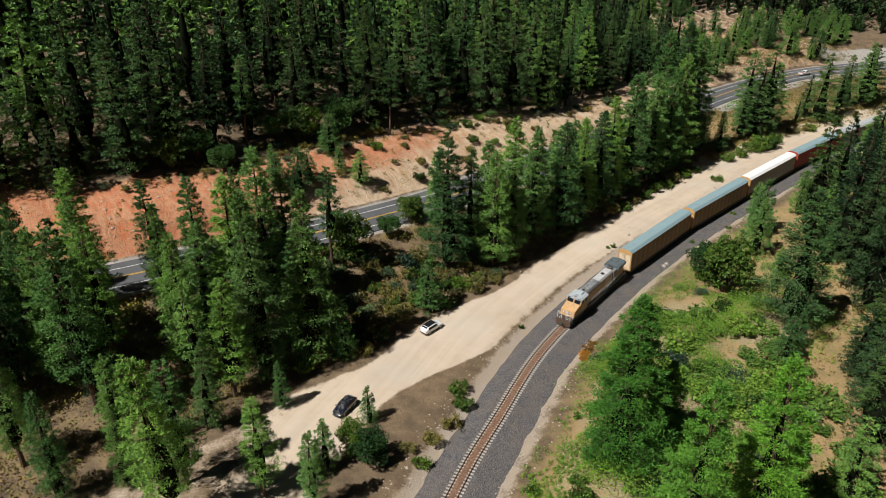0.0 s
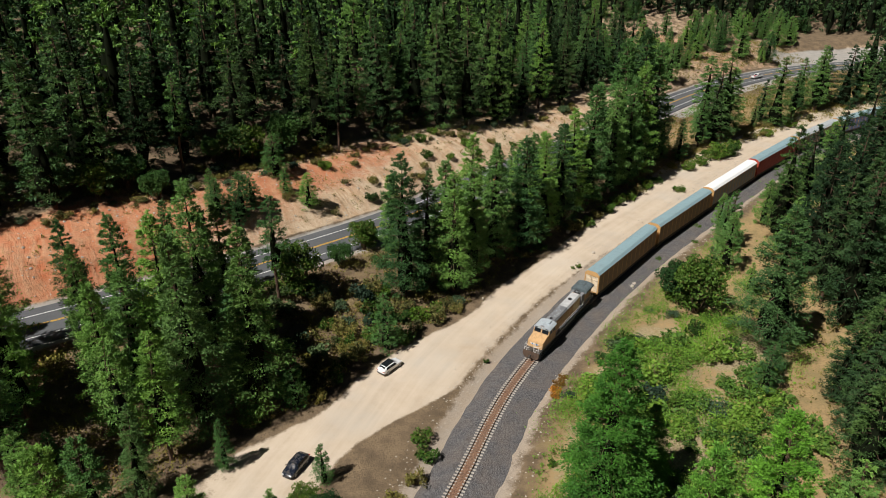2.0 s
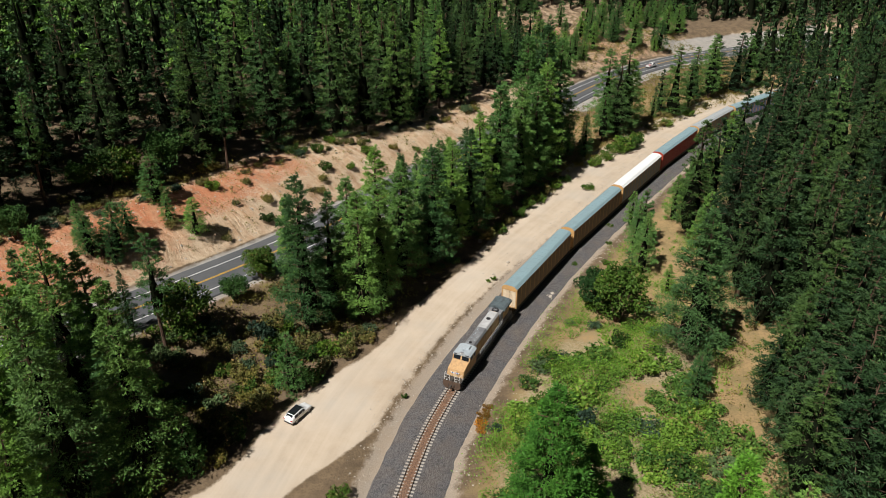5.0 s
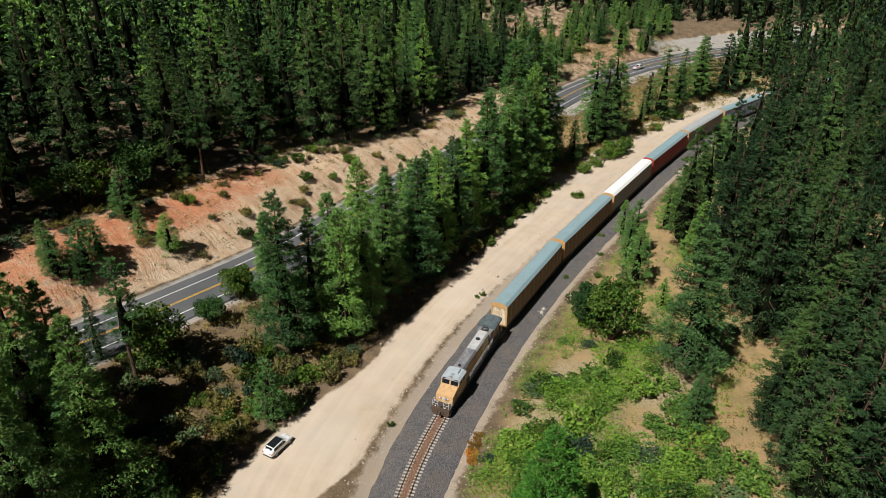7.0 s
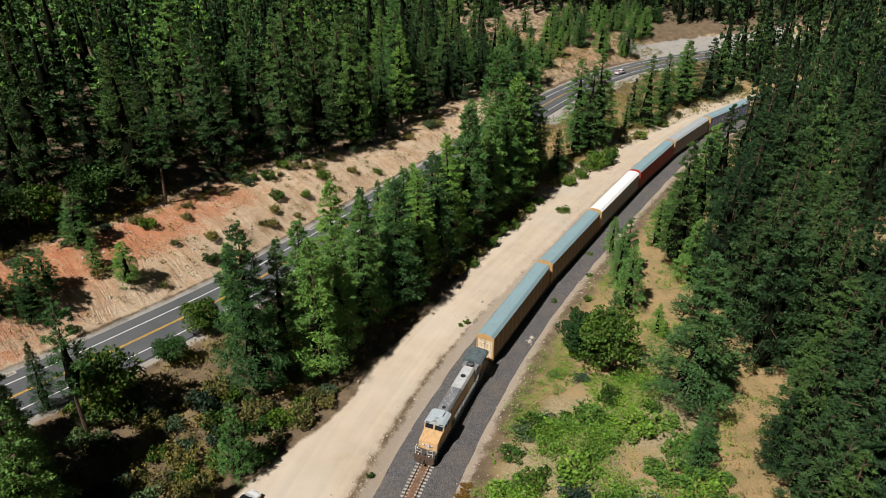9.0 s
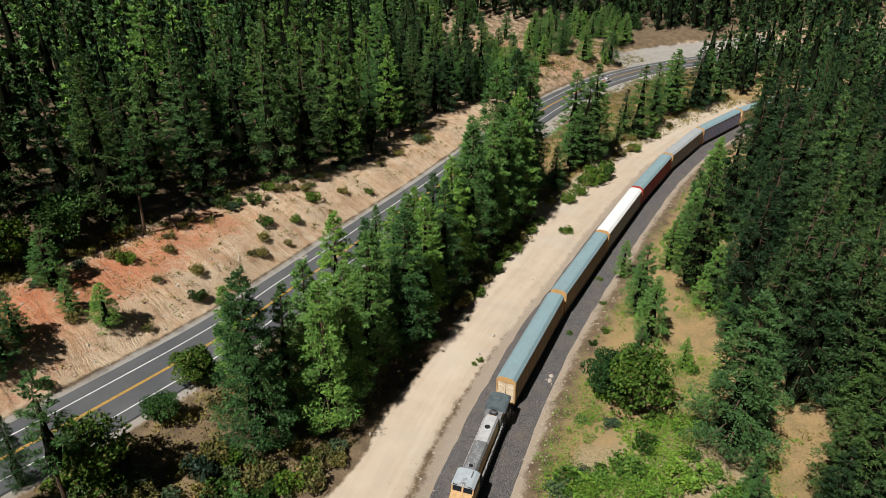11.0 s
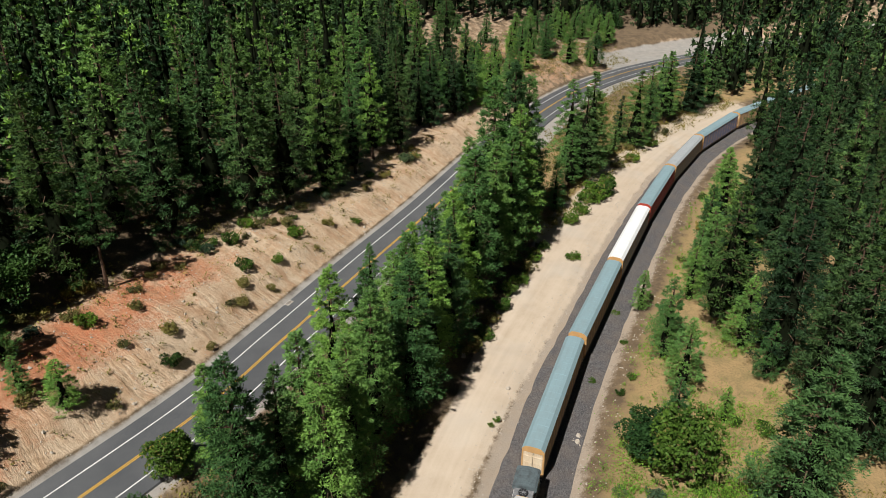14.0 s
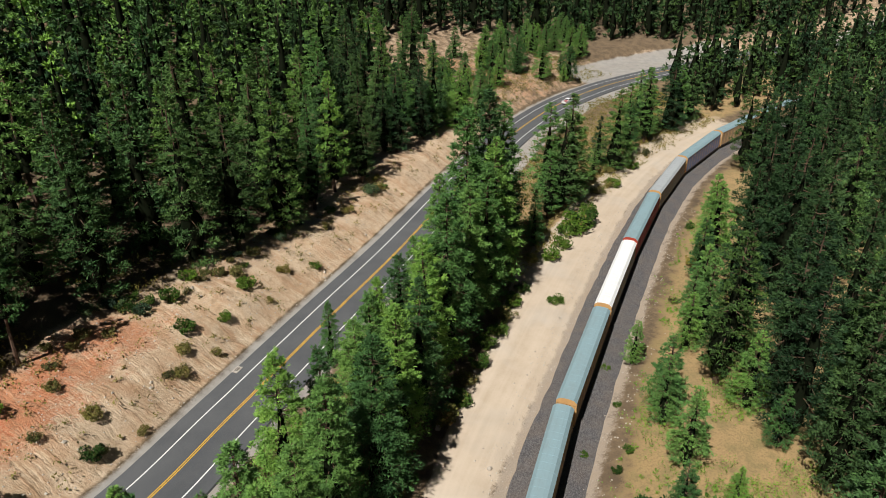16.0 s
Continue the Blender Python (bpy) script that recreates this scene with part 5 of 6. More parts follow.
# between the highway and the pull-out
CLUMP = [(0.9, 130, 29.5), (5, 134, 25), (9.4, 139.5, 24.5), (10.5, 133.5, 26), (15.6, 149.5, 25), (14.7, 138, 26), (20, 146, 26), (22, 153, 23), (27, 150, 27),
         (28, 160, 21), (33, 157, 25), (35.5, 172.8, 18), (32, 166, 20), (38, 163, 26), (43, 170, 27), (47, 185, 17), (53, 191, 25), (48.2, 176, 31), (56, 183, 29),
         (61, 187, 30), (65, 191, 33), (68, 198, 39), (73, 203, 34), (62, 195, 37), (41, 178, 19), (28.5, 175.8, 12), (63, 201, 20), (-1, 142, 17), (78, 206, 17), (84, 206.5, 13)]
# farther along the track
FAR_CLUMP = [(104, 224.5, 28), (100, 221, 25), (97, 223.5, 26), (107, 228, 22), (94, 217, 17), (129.5, 239, 24), (126.5, 243, 15), (140, 247, 17), (152, 254, 24), (159, 262, 21),
             (166, 260, 23), (173, 263, 21), (121, 237, 9), (181, 267, 20), (147, 256, 19), (161, 270, 18)]
# right of the track
RIGHT = [(64, 81.5, 21), (79, 99.8, 22), (91.3, 119.3, 33), (70, 84, 23), (76, 88, 24), (84, 92, 26), (88, 104, 27), (92, 96, 26), (82, 82, 24), (97, 90, 25), (74, 76, 22), (90, 84, 24), (83.8, 119.8, 34), (68.8, 91.7, 19), (70.5, 98.5, 13.5), (73.5, 101.5, 15.5), (93.7, 156, 27), (88.6, 118, 30), (90.6, 144.2, 29), (90, 131, 30), (117.5, 162, 31), (129, 182, 32), (100, 150, 29),
         (105, 140, 30), (100, 126, 29), (110, 172, 28), (95, 108, 28), (107, 157, 30), (121, 174, 30), (99, 138, 31), (112, 150, 32), (96, 118, 27), (138, 196, 30), (84, 128, 28), (89, 126, 30), (86, 137, 30), (86, 151.5, 28),
         (80, 92, 22), (88, 99, 25), (73, 97, 21), (77, 94, 24), (72, 88, 20), (66, 86, 20), (80, 104, 21), (86, 108, 23), (75, 82, 23), (69, 79, 22)]
RIGHT_YOUNG = [(58.4, 99.6, 10), (68.7, 139, 14), (77.6, 162.4, 9), (86, 145, 14.5),
               (87.7, 161.2, 12), (92.7, 162.4, 17), (70.3, 131, 7), (63, 105, 8), (74, 149.7, 14), (71.6, 147.5, 12.5), (61.8, 132, 10), (116.8, 186.4, 18), (84, 137, 11), (95.8, 169, 11),
               (55, 71, 14), (101, 172, 13), (108, 180, 14), (126, 196, 15)]
# left, below the highway
LEFT = [(-33.2, 64.9, 27), (-16.6, 67.3, 13.8), (-38, 98, 24), (-45, 101, 24), (-33, 90, 22), (-35.4, 99, 20), (-31.4, 118.5, 20), (-37, 117, 22), (-26, 113, 15), (-52, 92, 25), (-58, 88, 26), (-40.7, 93.3, 25), (-51.7, 84, 31), (-56, 97, 25), (-64, 86, 26), (-25, 88, 9), (-46, 85, 9), (-29.5, 95.9, 33), (-41, 105.5, 26), (-61.5, 91, 27), (-60.4, 105, 25), (-51.3, 113.6, 20), (-31, 109, 31), (-34.3, 102.4, 30), (-24, 102, 22), (-22.2, 100.6, 31), (-27, 112, 26), (-35, 72, 21), (-50.8, 69.4, 18), (-45.8, 77.6, 17), (-43, 71.8, 14),
        (-35, 83, 16), (-51.6, 86, 14), (-70, 92, 26), (-66, 80, 24), (-23.8, 69.7, 17), (-58, 74, 20), (-73, 104, 24), (-80, 88, 25), (-36, 113, 20), (-27.5, 128, 12)]
LEFT_YOUNG = [(-2.6, 115.5, 11.5), (-16.8, 100.5, 10.2), (-16.2, 74.7, 9), (-11.1, 84.4, 7), (-47, 110, 8), (-17.1, 103.6, 7),
              (-33, 147, 8), (-38, 150, 9)]
CUT_YOUNG = [(-19.5, 157.2, 8.5), (-27.2, 165.5, 10.5), (-24.5, 159.5, 6), (-32.5, 149.5, 10.5), (-30.8, 153.5, 7.5), (-36.5, 147.5, 9)]
for x, y, h in CLUMP:
    plant("fir" if rng.uniform() < 0.12 else "pine", x, y, h, rng, rng.uniform(1.0, 1.25))
for x, y, h in FAR_CLUMP:
    plant("hill_fir" if rng.uniform() < 0.5 else "hill_pine", x, y, h, rng, rng.uniform(1.3, 1.6))
for x, y, h in RIGHT:
    plant("shaded_fir" if rng.uniform() < 0.6 else "shaded_pine", x, y, h, rng, rng.uniform(1.0, 1.2) + 0.35 * (h < 26 and y < 110))
plant("spreading_pine", 65, 112.3, 28, rng, 1.4)
for x, y, h, wide in [(24.7, 75.5, 27.5, 1.25), (38.4, 62.1, 28.5, 1.0), (27.4, 57.5, 29, 0.95), (31.5, 79, 15, 1.3)]:
    plant("bright_pine", x, y, h, rng, wide)
# the grove at the clearing's edge, tallest in front to shade the rows behind
for x in np.arange(62, 106, 5.2):
    for y in np.arange(60, 113, 5.2):
        a, b = x + rng.uniform(-1.8, 1.8), y + rng.uniform(-1.8, 1.8)
        edge = np.interp(b, [60, 75, 82, 90, 96, 106, 116], [60, 63, 66, 68, 68, 76, 86]) + 1.5
        if a > edge and min((a - p) ** 2 + (b - q) ** 2 for p, q in PLACED) > 14:
            plant("shaded_fir" if rng.uniform() < 0.75 else "shaded_pine", a, b, max(17, 35 - 0.75 * (a - edge)) * rng.uniform(0.92, 1.05), rng, rng.uniform(0.95, 1.2))
for x, y, h in LEFT:
    plant("fir" if rng.uniform() < 0.3 else "open_pine" if rng.uniform() < 0.6 else "pine", x, y, h, rng, rng.uniform(0.92, 1.15))
for x, y, h in RIGHT_YOUNG + LEFT_YOUNG:
    plant("young", x, y, h, rng, rng.uniform(0.9, 1.15))
for x, y, h in CUT_YOUNG:
    plant("young", x, y, h, rng, rng.uniform(1.3, 1.55))
for x, y, h in [(-21.6, 121.5, 22), (-37.2, 87.3, 22), (-14, 181, 20), (-46, 160, 22)]:
    plant("bare_pine", x, y, h, rng)


far_line, far_run = cut_line(HIGHWAY, 500, 640)
far_side = normals_of(far_line)
for k in range(96):
    i = int(rng.integers(len(far_line)))
    off = rng.uniform(11, 75 if 525 < far_run[i] < 570 else 50)
    if 590 < far_run[i] and off < 27:
        continue
    plant("young", *(far_line[i] + far_side[i] * off), rng.uniform(7, 15), rng, rng.uniform(1.05, 1.4))


def scatter(x0, x1, y0, y1, gap, rng):
    """Jittered places on a grid."""
    px, py = np.meshgrid(np.arange(x0, x1, gap, dtype=float), np.arange(y0, y1, gap, dtype=float))
    px[::2] += gap / 2
    x, y = px.ravel() + rng.uniform(-0.38, 0.38, px.size) * gap, py.ravel() + rng.uniform(-0.38, 0.38, px.size) * gap
    return x, y


def clear_of(x, y, gap):
    p = np.array(PLACED)
    return np.array([np.min((p[:, 0] - a) ** 2 + (p[:, 1] - b) ** 2) > gap * gap for a, b in zip(x, y)])


def wooded(x, y):
    """Where the closed forest stands."""
    z, rail, road, dirt, run = fields(x, y)
    brow = np.interp(run, [0, 300, 340, 380, 410, 440, 500, 520, 535, 552, 575, 605, 640, 690, 740], [25, 27, 32, 29, 22.5, 17, 14, 26, 82, 80, 56, 48, 42, 24, 14])
    hill = (road > brow + 2.0 * wave(x, y, 9, 2.0))
    glade = (np.hypot(x + 62, y - 158) < 6) | (np.hypot(x + 32, y - 186) < 3.5) | (np.hypot(x + 90, y - 150) < 4)
    side = np.interp(y, [90, 120, 135, 190, 215, 240, 265], [58, 46, 27, 25, 15, 9, 9])
    east = (-rail > side + 3 * wave(x, y, 14, 1.0)) & (np.hypot(x - 78, y - 115) > 8.5)
    between = (dirt > 9) & (road < -10) & (x < -54 + 6 * wave(x, y, 8, 4.0))
    beyond = (road < -16) & (rail > 14) & (x > 192)
    return (hill & ~glade) | east | between | beyond, hill, z, road, rail


# the nearest rows of the forest, tree by tree
x, y = scatter(-105, 190, 60, 300, 7.5, rng)
inside, hill, z, road, rail = wooded(x, y)
brow = (hill & (road < 48)) | (~hill & (-rail < 62)) & (rail < 0) | (~hill & (rail > 0))
pickable = inside & brow & clear_of(x, y, 3.6)
pickable &= (rail > 0) | (rng.uniform(0, 1, len(x)) < 0.5)
near = [(a, b) for a, b in zip(x[pickable], y[pickable])]
hill_of = {(a, b): r < 0 for a, b, r in zip(x, y, rail)}
NEAR_LIMIT = 298
for a, b in near[:NEAR_LIMIT]:
    kind = "fir" if rng.uniform() < 0.68 else ("pine" if rng.uniform() < 0.85 else "bare_pine")
    kind = "hill_" + kind if kind != "bare_pine" and math.hypot(a, b - 40) > 80 else kind
    east = hill_of[(a, b)]
    # right and upper-left trees take the kinds with shade in their colour
    if east:
        kind = ("shaded_fir", "shaded_pine", "shaded_fir", "shaded_pine", "hill_fir", "shaded_fir")[int(rng.integers(6))]
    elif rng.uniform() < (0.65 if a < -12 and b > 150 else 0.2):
        kind = "shaded_fir" if "fir" in kind else "shaded_pine"
    plant(kind, a, b, rng.uniform(22, 36) if east else rng.uniform(15, 34), rng, rng.uniform(0.85, 1.1) if east else rng.uniform(0.95, 1.25))


# patterns that were not planted
for made in STOCK.values():
    for thing, _ in made:
        if "spare" in thing:
            for piece in thing.children_recursive:
                bpy.data.objects.remove(piece)
            bpy.data.objects.remove(thing)


def woods(name, places, rng, label, count, per, size, leaf):
    """Far forest: many simple conifers in one mesh."""
    shapes = []
    for k in range(7):
        h, r = 22.0, rng.uniform(3.8, 4.8)
        v, f, *_ = conifer_shape(h, r, rng.uniform(0.04, 0.12), rng, count, per, size, rng.uniform(0.72, 0.92), 0.25, 0.44)
        tv, tf = stick((0, 0, -0.5), (0, 0, h * 0.9), 0.32, 0.04, 4)
        shapes.append((v, f, tv, tf))
    verts, faces, tverts, tfaces, tones, inner, nv, nt = [], [], [], [], [], [], 0, 0
    for x, y, z, h in places:
        v, f, tv, tf = shapes[int(rng.integers(7))]
        s, t, w = h / 22.0, rng.uniform(0, 6.28), rng.uniform(0.85, 1.12)
        m = np.array([[math.cos(t) * s * w, -math.sin(t) * s * w, 0], [math.sin(t) * s * w, math.cos(t) * s * w, 0], [0, 0, s]])
        verts.append(v @ m.T + (x, y, z))
        faces.append(f + nv)
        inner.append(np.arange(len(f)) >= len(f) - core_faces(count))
        tones.append(np.full(len(v), rng.uniform(), np.float32))
        nv += len(v)
        tverts.append(tv @ m.T + (x, y, z))
        tfaces.append(np.array(tf) + nt)
        nt += len(tv)
    thing = tagged(new(name), label, "forest", kind="stuff")
    crowns = mesh_of("crowns", np.concatenate(verts), np.concatenate(faces), leaf, np.concatenate(inner))
    crowns.attributes.new("tone", "FLOAT", "POINT").data.foreach_set("value", np.concatenate(tones))
    part("crowns", crowns, None, thing)
    part("trunks", mesh_of("trunks", np.concatenate(tverts), np.concatenate(tfaces), BARK), None, thing)


rest = list(near[NEAR_LIMIT:])
x, y = scatter(-190, 430, 40, 470, 7.7, rng)
inside, hill, z, road, rail = wooded(x, y)
p = np.array(PLACED)
core = (x > -105) & (x < 190) & (y > 60) & (y < 300) & ((hill & (road < 48)) | (~hill & (-rail < 62)))
reach = np.hypot(x - 10, y - 30)
ahead = (y > 60 + np.abs(x) * 0.2) & (reach < 480)
sel = inside & ~core & ahead
close = sel & (reach < 300)
places = [(a, b, c - 0.1, rng.uniform(17, 33)) for a, b, c in zip(x[close], y[close], z[close])]
places += [(a, b, ground(a, b) - 0.1, rng.uniform(18, 31)) for a, b in rest]
# Split by needle colour: shade painted in, bright pine, plain fir
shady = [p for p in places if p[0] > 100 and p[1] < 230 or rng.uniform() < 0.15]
sunny = [p for p in places if p not in shady and p[0] < 70 and rng.uniform() < 0.45]
woods("sunny_woods", sunny, rng, "bright green pines among the hillside forest", 60, 20, 0.42, LEAF_PINE)
woods("far_woods", [p for p in places if p not in shady and p not in sunny], rng, "dense green conifer forest on the hillside", 60, 20, 0.42, LEAF_FIR)
woods("shady_woods", shady, rng, "dense dark conifer forest on the slopes, shade in its needle colour", 60, 20, 0.42, LEAF_SHADED)
close = sel & (reach >= 300)
places = [(a, b, c - 0.1, rng.uniform(19, 31)) for a, b, c in zip(x[close], y[close], z[close])]
woods("back_woods", places, rng, "dense conifer forest farther up the valley", 36, 10, 0.7, LEAF_SHADED)
x, y = scatter(-500, 900, 200, 1000, 12, rng)
inside, hill, z, road, rail = wooded(x, y)
sel = inside & (np.hypot(x - 10, y - 30) >= 480) & (np.hypot(x - 10, y - 30) < 900) & (np.abs(x - 150) < y * 0.75)
places = [(a, b, c, rng.uniform(18, 28)) for a, b, c in zip(x[sel], y[sel], z[sel])]
woods("distant_woods", places, rng, "far conifer forest across the valley", 22, 3, 1.8, LEAF_SHADED)

# ---- shrubs ----
SHRUBS = {}
for key, leaf, label in (("green", LEAF_BUSH, "low bright green leafy shrub"), ("dull", LEAF_DULL, "dry olive-brown brush on the bank"), ("blue", LEAF_BLUE, "grey-green low rounded shrub"), ("meadow", LEAF_LUSH, "bright green rounded shrub in the meadow"), ("orange", LEAF_ORANGE, "orange and yellow turning leafy shrub")):
    r = np.random.default_rng(len(SHRUBS) + 40)
    SHRUBS[key] = [broad_thing("shrub", 1.5, 1.7, r, 18, 44, 0.14, leaf, label, "shrub", "shrubs") for _ in range(2)]
OAKS = [broad_thing("oak_tree", 3.0, 7.0, np.random.default_rng(60 + k), 44, 130, 0.16, LEAF_OAK if k else LEAF_BUSH, "round-crowned broadleaf tree with dark green leaves", "oak tree", "broadleaf trees") for k in range(2)]
USED = set()


def bush(kind, x, y, size, rng, tall=1.0):
    pool = OAKS if kind == "oak" else SHRUBS[kind]
    thing = pool[int(rng.integers(len(pool)))]
    m = pose(x, y, ground(x, y) - 0.05, 0, 0, rng.uniform(0, 360)) @ Matrix.Diagonal((size, size, size * tall, 1))
    if thing.name in USED:
        thing = copy_thing(thing, m)
    USED.add(thing.name)
    thing.matrix_basis = m
    return thing


rng = np.random.default_rng(21)
# bushes on the cut
for x, y, s in [(-5.6, 171.5, 1.0), (-5.8, 166, 1.15), (6.4, 179.5, 1.0), (7.2, 183.5, 0.9), (7.8, 187.2, 1.2), (14.4, 190.4, 0.9), (27.2, 203, 1.0), (-5, 166.6, 0.7), (4.5, 179, 0.6), (19.5, 198, 1.3), (12, 184, 0.7),
                (-14, 158, 0.8), (-10, 176, 0.8), (0, 170, 0.6), (-17, 172, 1.2), (-12, 168, 0.7), (34, 206, 0.8), (-24, 158, 1.0), (-27, 147, 0.8), (23, 196, 0.6)]:
    bush("green" if rng.uniform() < 0.4 else "dull", x, y, s, rng)
for x, y, s in [(56.3, 123.7, 1.7), (-11.5, 135, 0.8), (-7, 142.8, 1.0), (-18.5, 125.5, 1.5), (-36, 168, 1.3), (-55, 152, 1.3), (-49, 150, 1.0), (-60, 148, 1.2), (-68, 146, 1.3), (-41, 166, 0.9), (-26, 176, 1.5), (-33, 170, 1.3), (-6, 145, 0.7), (54.5, 128.5, 1.3), (-9.9, 75.8, 0.9), (-13, 78, 0.8)]:
    bush("oak", x, y, s, rng)
for x, y, s in [(24.6, 102.2, 0.75), (25.4, 103.8, 0.85), (26.6, 105.6, 0.7), (24.3, 100.6, 0.6)]:
    bush("orange", x, y, s, rng, 0.7)
# single small bushes by the track and the pull-out
for x, y, s in [(38.6, 143.9, 0.45), (37.2, 143.0, 0.35), (14.6, 111.4, 0.4), (59.6, 142.2, 0.6), (63.3, 144.8, 0.6), (57.6, 147.5, 0.5), (68.6, 154.3, 0.5), (72.8, 163.4, 0.6), (20.5, 85.5, 0.5), (30, 120, 0.35)]:
    bush("green", x, y, s, rng)
for x, y, s in [(1.5, 84, 1.2), (-1.5, 80.5, 1.0), (-5, 78.5, 0.9), (3.5, 89, 1.3), (2.5, 92, 1.1), (-3, 76, 0.9), (46, 164.5, 0.9), (49, 168.5, 0.8), (53, 172, 0.9), (57, 176.5, 1.0), (60.5, 179.5, 0.9), (64, 182.5, 1.0), (84.5, 200.5, 1.1),
                (98, 210.5, 1.7), (101.5, 212.5, 1.8), (95, 209, 1.4), (105, 216, 1.2), (90, 204, 1.0), (68, 187, 0.9), (72, 191, 0.8), (122, 229, 1.0), (135, 238, 0.9), (146, 245, 0.9), (41.5, 161.5, 1.2), (76, 184.5, 0.8)]:
    bush("green" if rng.uniform() < 0.6 else "dull", x, y, s * (1.45 if x > 40 else 1), rng, rng.uniform(0.8, 1.1))
# mounds of tall shrubs in the meadow
for x, y in zip(*scatter(25, 62, 70, 122, 3.5, rng)):
    if rng.uniform() < 0.62 and float(fields(np.array([x]), np.array([y]))[1][0]) < -11:
        bush("blue" if rng.uniform() < 0.12 else "meadow", x, y, rng.uniform(1.0, 2.2), rng, rng.uniform(0.5, 0.85))
# tall brush on the bank above the pull-out
x, y = scatter(-24, 12, 94, 131, 2.7, rng)
z, rail, road, dirt, run = fields(x, y)
for a, b, ro, di in zip(x, y, road, dirt):
    if di > 0.8 and ro < -10.5 and rng.uniform() < (0.66 if a > -14 else 0.36):
        bush(("dull", "dull", "green", "blue")[int(rng.integers(4))], a, b, rng.uniform(0.9, 1.75), rng, rng.uniform(0.8, 1.2))
# grey-green brush along the brow of the red cut
for x, y in zip(*scatter(-66, -24, 138, 178, 2.7, rng)):
    ro = float(fields(np.array([x]), np.array([y]))[2][0])
    if 23 < ro < 31 and rng.uniform() < 0.62:
        bush(("dull", "blue", "dull")[int(rng.integers(3))], x, y, rng.uniform(0.6, 1.2), rng, rng.uniform(0.55, 0.9))
# taller brush between the cut and the trees
x, y = scatter(-30, 62, 160, 245, 3.0, rng)
z, rail, road, dirt, run = fields(x, y)
brow = np.interp(run, [340, 380, 400, 410, 440, 470], [28, 26, 21.5, 20, 16.5, 14.5])
for a, b, off in zip(x, y, road - brow):
    if -2.5 < off < 3.5 and rng.uniform() < 0.5:
        bush(("dull", "green", "dull", "blue")[int(rng.integers(4))], a, b, rng.uniform(0.6, 1.35), rng, rng.uniform(0.7, 1.15))
# brush along the brow, the banks and the pull-out
x, y = scatter(-75, 175, 66, 275, 5.4, rng)
z, rail, road, dirt, run = fields(x, y)
left_over = 110
for a, b, ra, ro, di in rng.permutation(np.stack([x, y, rail, road, dirt], 1)):
    chance, kind, size = 0.0, "dull", rng.uniform(0.6, 1.3)
    if 22 < ro < 34 and b < 250:
        chance, kind = 0.6, "dull" if rng.uniform() < 0.7 else "blue"
        size *= 0.9
    elif di > 1 and ro < -9 and b < 240:
        chance, kind = (0.95 if -30 < a < 8 else 0.4), "dull" if rng.uniform() < 0.72 else "green"
        size *= 1.35
    elif ra < -9 and ra > -38 and b < 150:
        chance, kind = (0.95 if b < 132 else 0.25), "green" if rng.uniform() < 0.9 else "blue"
        size *= 1.25
    elif ra < -10 and ra > -32 and b < 215:
        chance, kind = 0.25, "green" if rng.uniform() < 0.6 else "dull"
    if rng.uniform() < chance and not (-9 < a < 3 and 103 < b < 115) and left_over:
        left_over -= 1
        bush(kind, a, b, size, rng, rng.uniform(0.6, 1.1))


def undergrowth(name, chance, gap, mat, label, spray, per, spread, tall, region, mound=0.0):
    """Low growth that nobody could count: tufts of leaves in one mesh."""
    x, y = scatter(*region, gap, rng)
    z, rail, road, dirt, run = fields(x, y)
    keep = rng.uniform(0, 1, len(x)) < chance(x, y, rail, road, dirt, run)
    x, y = x[keep], y[keep]
    z = np.array([ground(a, b) for a, b in zip(x, y)])
    size = 0.35 + rng.uniform(0.35, 1.15, len(x)) * (1 + 0.7 * wave(x, y, 1.7, 4.0))
    size = size * (1 + mound * np.clip(wave(x, y, 2.3, 7.0) + wave(x, y, 4.1, 3.0), -0.6, 1.3))
    c = np.stack([x, y, z], 1)[:, None] + rng.normal(0, 1, (len(x), per, 3)) * (spread, spread, 0) * size[:, None, None]
    c[..., 2] += rng.uniform(0.05, tall, (len(x), per)) * size[:, None]
    verts, faces = leaves(c.reshape(-1, 3), rng.normal(0, 0.7, (len(x) * per, 3)) + (0, 0, 0.5), spray, rng, 0.6, 0.2)
    tagged(part(name, mesh_of(name, verts, faces, mat)), label, "undergrowth", kind="stuff")


def meadow_chance(x, y, rail, road, dirt, run):
    near = smooth(6.5, 11, -rail) * smooth(44, 30, -rail) * smooth(136, 110, y + 8 * wave(x, y, 6, 1.0))
    thin = smooth(7, 12, -rail) * smooth(34, 20, -rail) * 0.22 * smooth(0.2, 0.8, wave(x, y, 4, 3.0) + 0.5)
    return np.clip(near * smooth(-0.35, 0.25, wave(x, y, 3.5, 2.0)) * 0.85 + thin, 0, 1)


def bank_chance(x, y, rail, road, dirt, run):
    low = smooth(0.3, 3, dirt) * smooth(-8, -10, road) * (0.35 + 0.5 * smooth(-0.3, 0.5, wave(x, y, 4.5, 5.0)))
    brow = smooth(20, 26, road) * smooth(60, 40, road) * 0.4 * smooth(-0.2, 0.6, wave(x, y, 5, 6.0))
    slope = smooth(8, 11, road) * smooth(26, 18, road) * 0.10 + smooth(9, 12, road) * smooth(46, 40, road) * smooth(505, 530, run) * smooth(640, 600, run) * 0.25
    glade = smooth(30, 36, -rail) * smooth(62, 52, -rail) * smooth(135, 128, y) * 0.16
    return np.clip(low + brow + slope + glade, 0, 1)


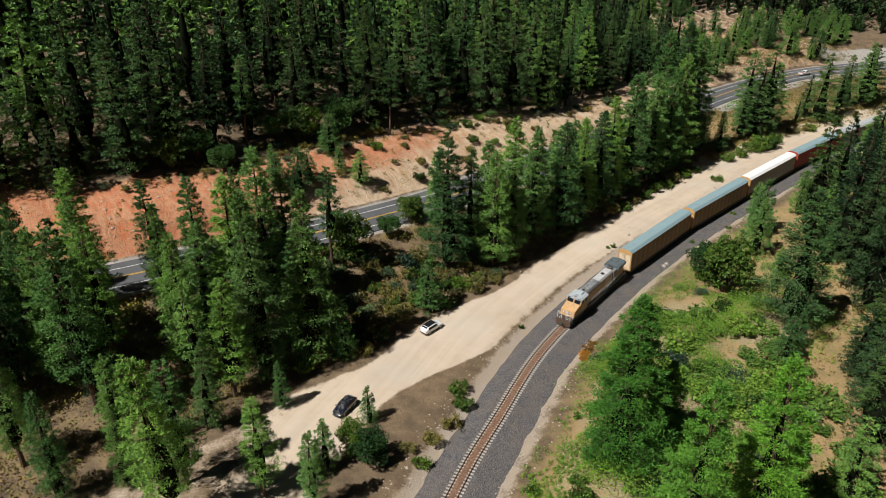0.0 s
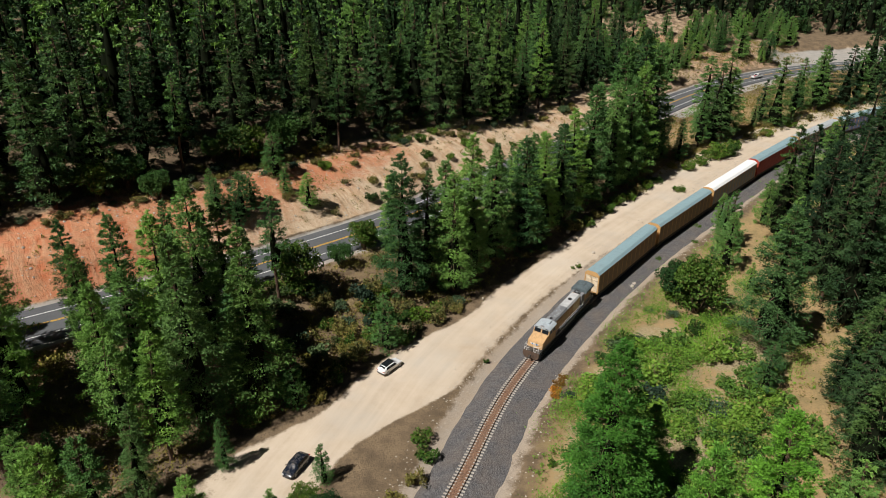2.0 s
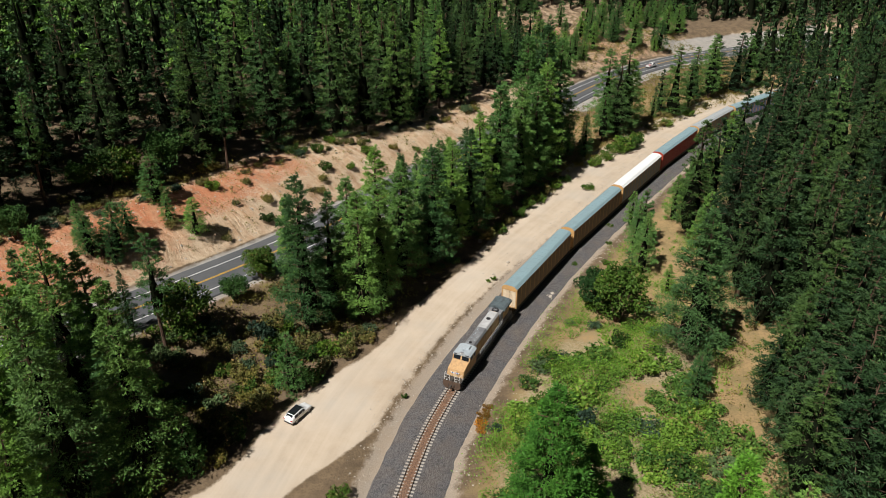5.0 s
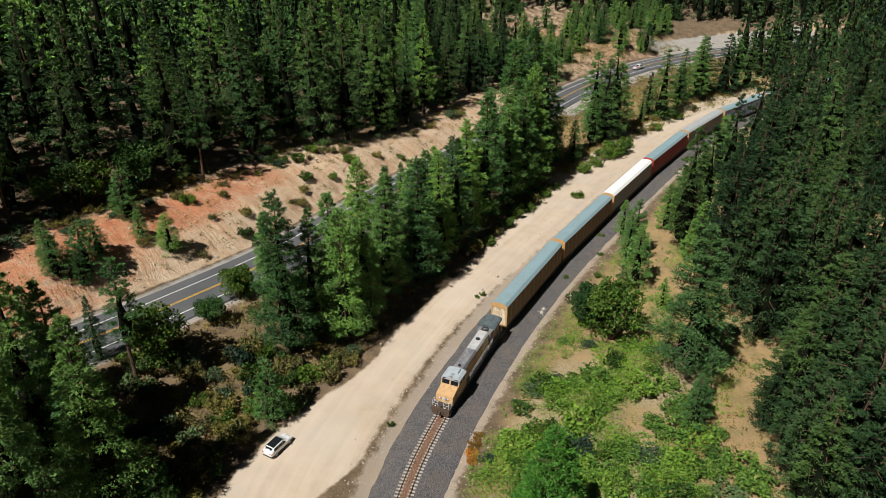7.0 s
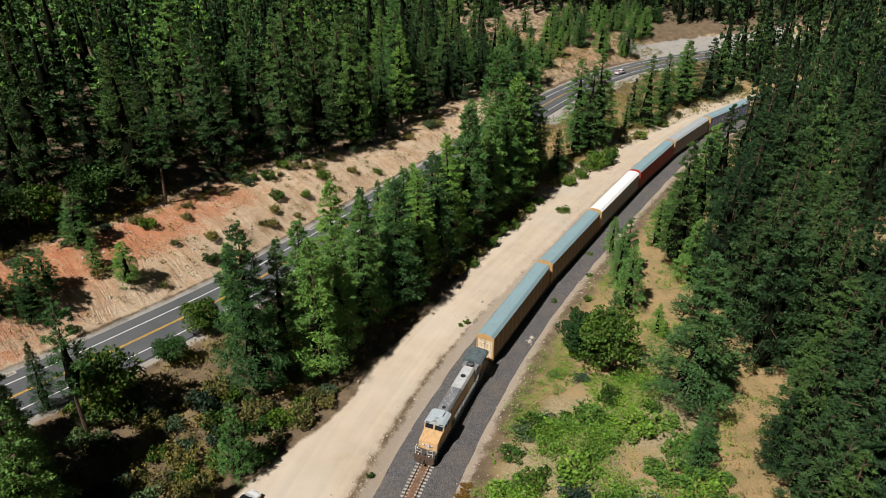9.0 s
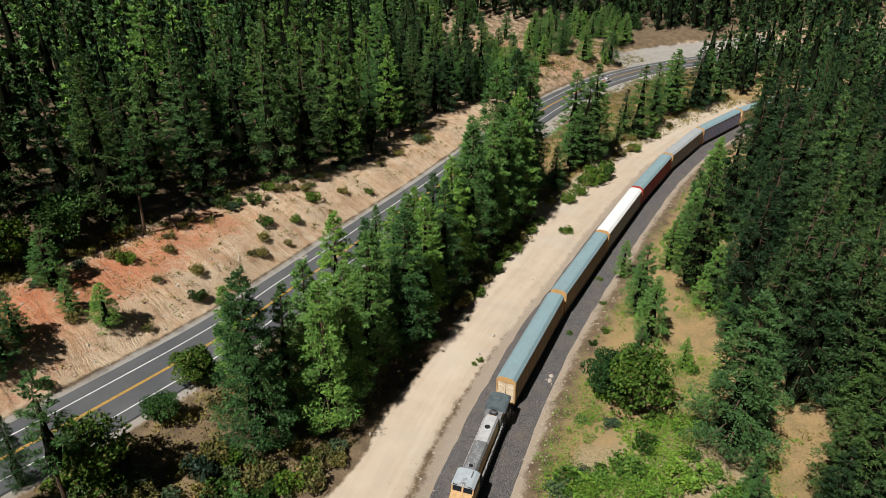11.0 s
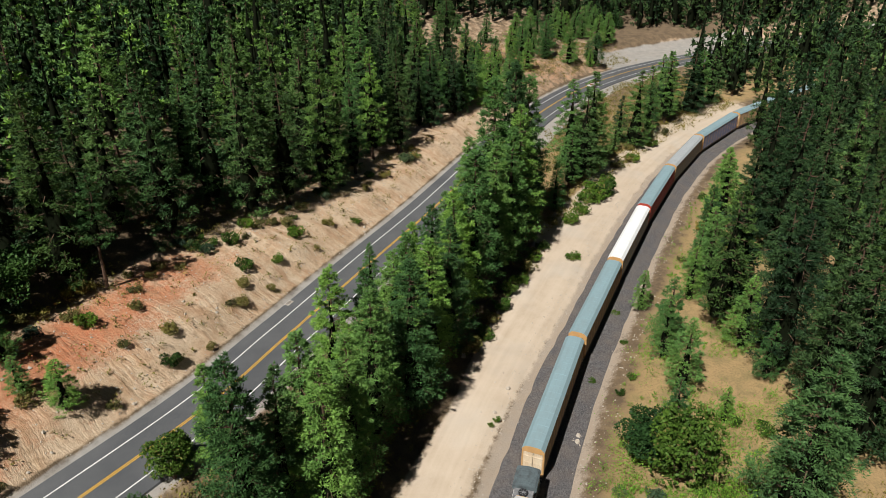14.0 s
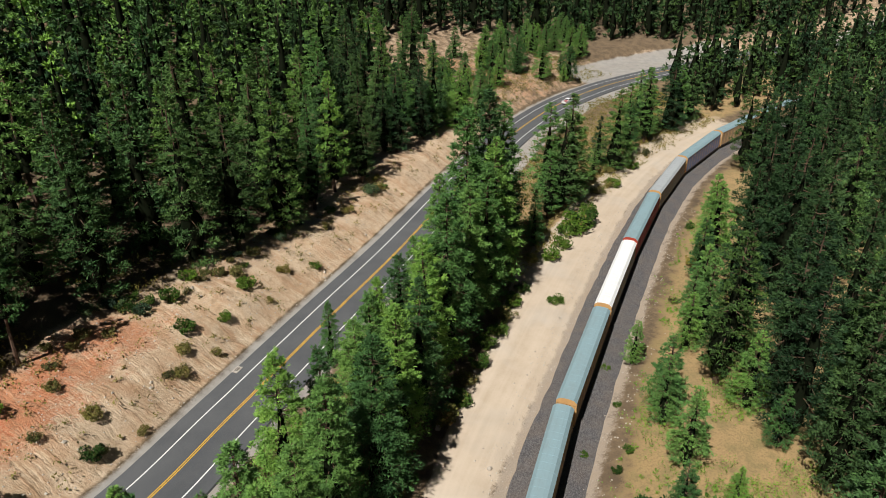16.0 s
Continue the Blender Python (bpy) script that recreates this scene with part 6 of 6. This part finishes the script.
undergrowth("meadow_plants", meadow_chance, 0.54, LEAF_MEADOW, "bright green low shrubs and weeds beside the track", 0.125, 24, 0.36, 1.4, (5, 140, 60, 215), 1.0)
undergrowth("bank_brush", bank_chance, 0.95, LEAF_DULL, "dry brown-green brush on the banks and forest edge", 0.18, 14, 0.42, 0.9, (-90, 190, 64, 345))


# ---- stones and drains ----
def boulder(bm, at, size, rng):
    m = Matrix.Translation(at) @ pose(0, 0, 0, rng.uniform(0, 360), rng.uniform(0, 360), rng.uniform(0, 360)) @ Matrix.Diagonal((size, size * rng.uniform(0.6, 1), size * rng.uniform(0.45, 0.8), 1))
    made = bmesh.ops.create_icosphere(bm, subdivisions=1, radius=1.0, matrix=m)
    for v in made["verts"]:
        v.co += Vector(rng.normal(0, 0.14 * size, 3))


rng = np.random.default_rng(77)
pile = tagged(new("rock_pile"), "pile of pale broken rock at the ballast's edge", "rocks")
pile.matrix_basis = pose(47.9, 136.8, ground(47.9, 136.8))
for k in range(14):
    x, y = rng.normal(0, 0.55), rng.normal(0, 0.9)
    bm = fresh()
    boulder(bm, (x, y, 0.12), rng.uniform(0.2, 0.5), rng)
    part("rock", bm, STONE, pile)
for x, y, s in [(40.1, 160.3, 0.7), (46.2, 163.9, 0.45), (51.5, 170.8, 0.4), (16.4, 131.5, 0.4), (39, 145.5, 0.35), (43.5, 150, 0.4)]:
    bm = fresh()
    boulder(bm, (x, y, ground(x, y) + s * 0.25), s, rng)
    tagged(part("boulder", bm, STONE), "pale weathered boulder on the dirt verge", "boulder", "boulders")
sv, sf = [], []
for k in range(3000):
    s = rng.uniform(290, 450)
    if k % 2:
        s = rng.uniform(100, 330)
        c, off = track_at(s), rng.normal(7.5, 1.3) * (1 if rng.uniform() < 0.6 else -1)
        t = track_at(s + 1) - c
        x, y = c[0] - t[1] * off, c[1] + t[0] * off
    else:
        c = np.array([np.interp(s, hs, hline[:, 0]), np.interp(s, hs, hline[:, 1])])
        t = np.array([np.interp(s + 1, hs, hline[:, 0]), np.interp(s + 1, hs, hline[:, 1])]) - c
        off = rng.uniform(7.5, 26)
        x, y = c[0] - t[1] * off, c[1] + t[0] * off
    r = rng.uniform(0.05, 0.2) if k % 2 else rng.uniform(0.05, 0.2) + 0.2 * (rng.uniform() < 0.06)
    base = len(sv)
    z = ground(x, y)
    p = rng.normal(0, 1, (6, 3)) * 0.15 + np.array([(1, 0, 0), (0, 1, 0), (-1, 0, 0), (0, -1, 0), (0, 0, 0.8), (0, 0, -0.6)])
    sv += list(p * r + (x, y, z + r * 0.2))
    sf += [(base + a, base + b, base + 4) for a, b in ((0, 1), (1, 2), (2, 3), (3, 0))] + [(base + b, base + a, base + 5) for a, b in ((0, 1), (1, 2), (2, 3), (3, 0))]
tagged(part("loose_stones", raw("loose_stones", sv, sf, STONE)), "loose stones on the cut and beside the ballast", "stones", kind="stuff")
for run in (324.5, 390.5):
    spot, spot_run = cut_line(HIGHWAY, run, run + 2)
    d = spot[-1] - spot[0]
    n = np.array([-d[1], d[0]]) / np.hypot(*d)
    x, y = spot[0] + n * 5.9
    drain = tagged(new("drain_inlet"), "pale concrete drain inlet at the road's edge", "drain", "drains")
    bm = fresh()
    box(bm, -0.8, 0.8, -0.5, 0.5, -0.4, 0.06, 0.03)
    part("slab", bm, CONCRETE, drain)
    bm = fresh()
    for k in range(7):
        box(bm, -0.42 + k * 0.14 - 0.03, -0.42 + k * 0.14 + 0.03, -0.3, 0.3, 0.06, 0.085)
    part("grate", bm, GRIME, drain)
    drain.matrix_basis = pose(x, y, float(highway_height(run)) - 0.03, 0, 0, math.degrees(math.atan2(d[1], d[0])))
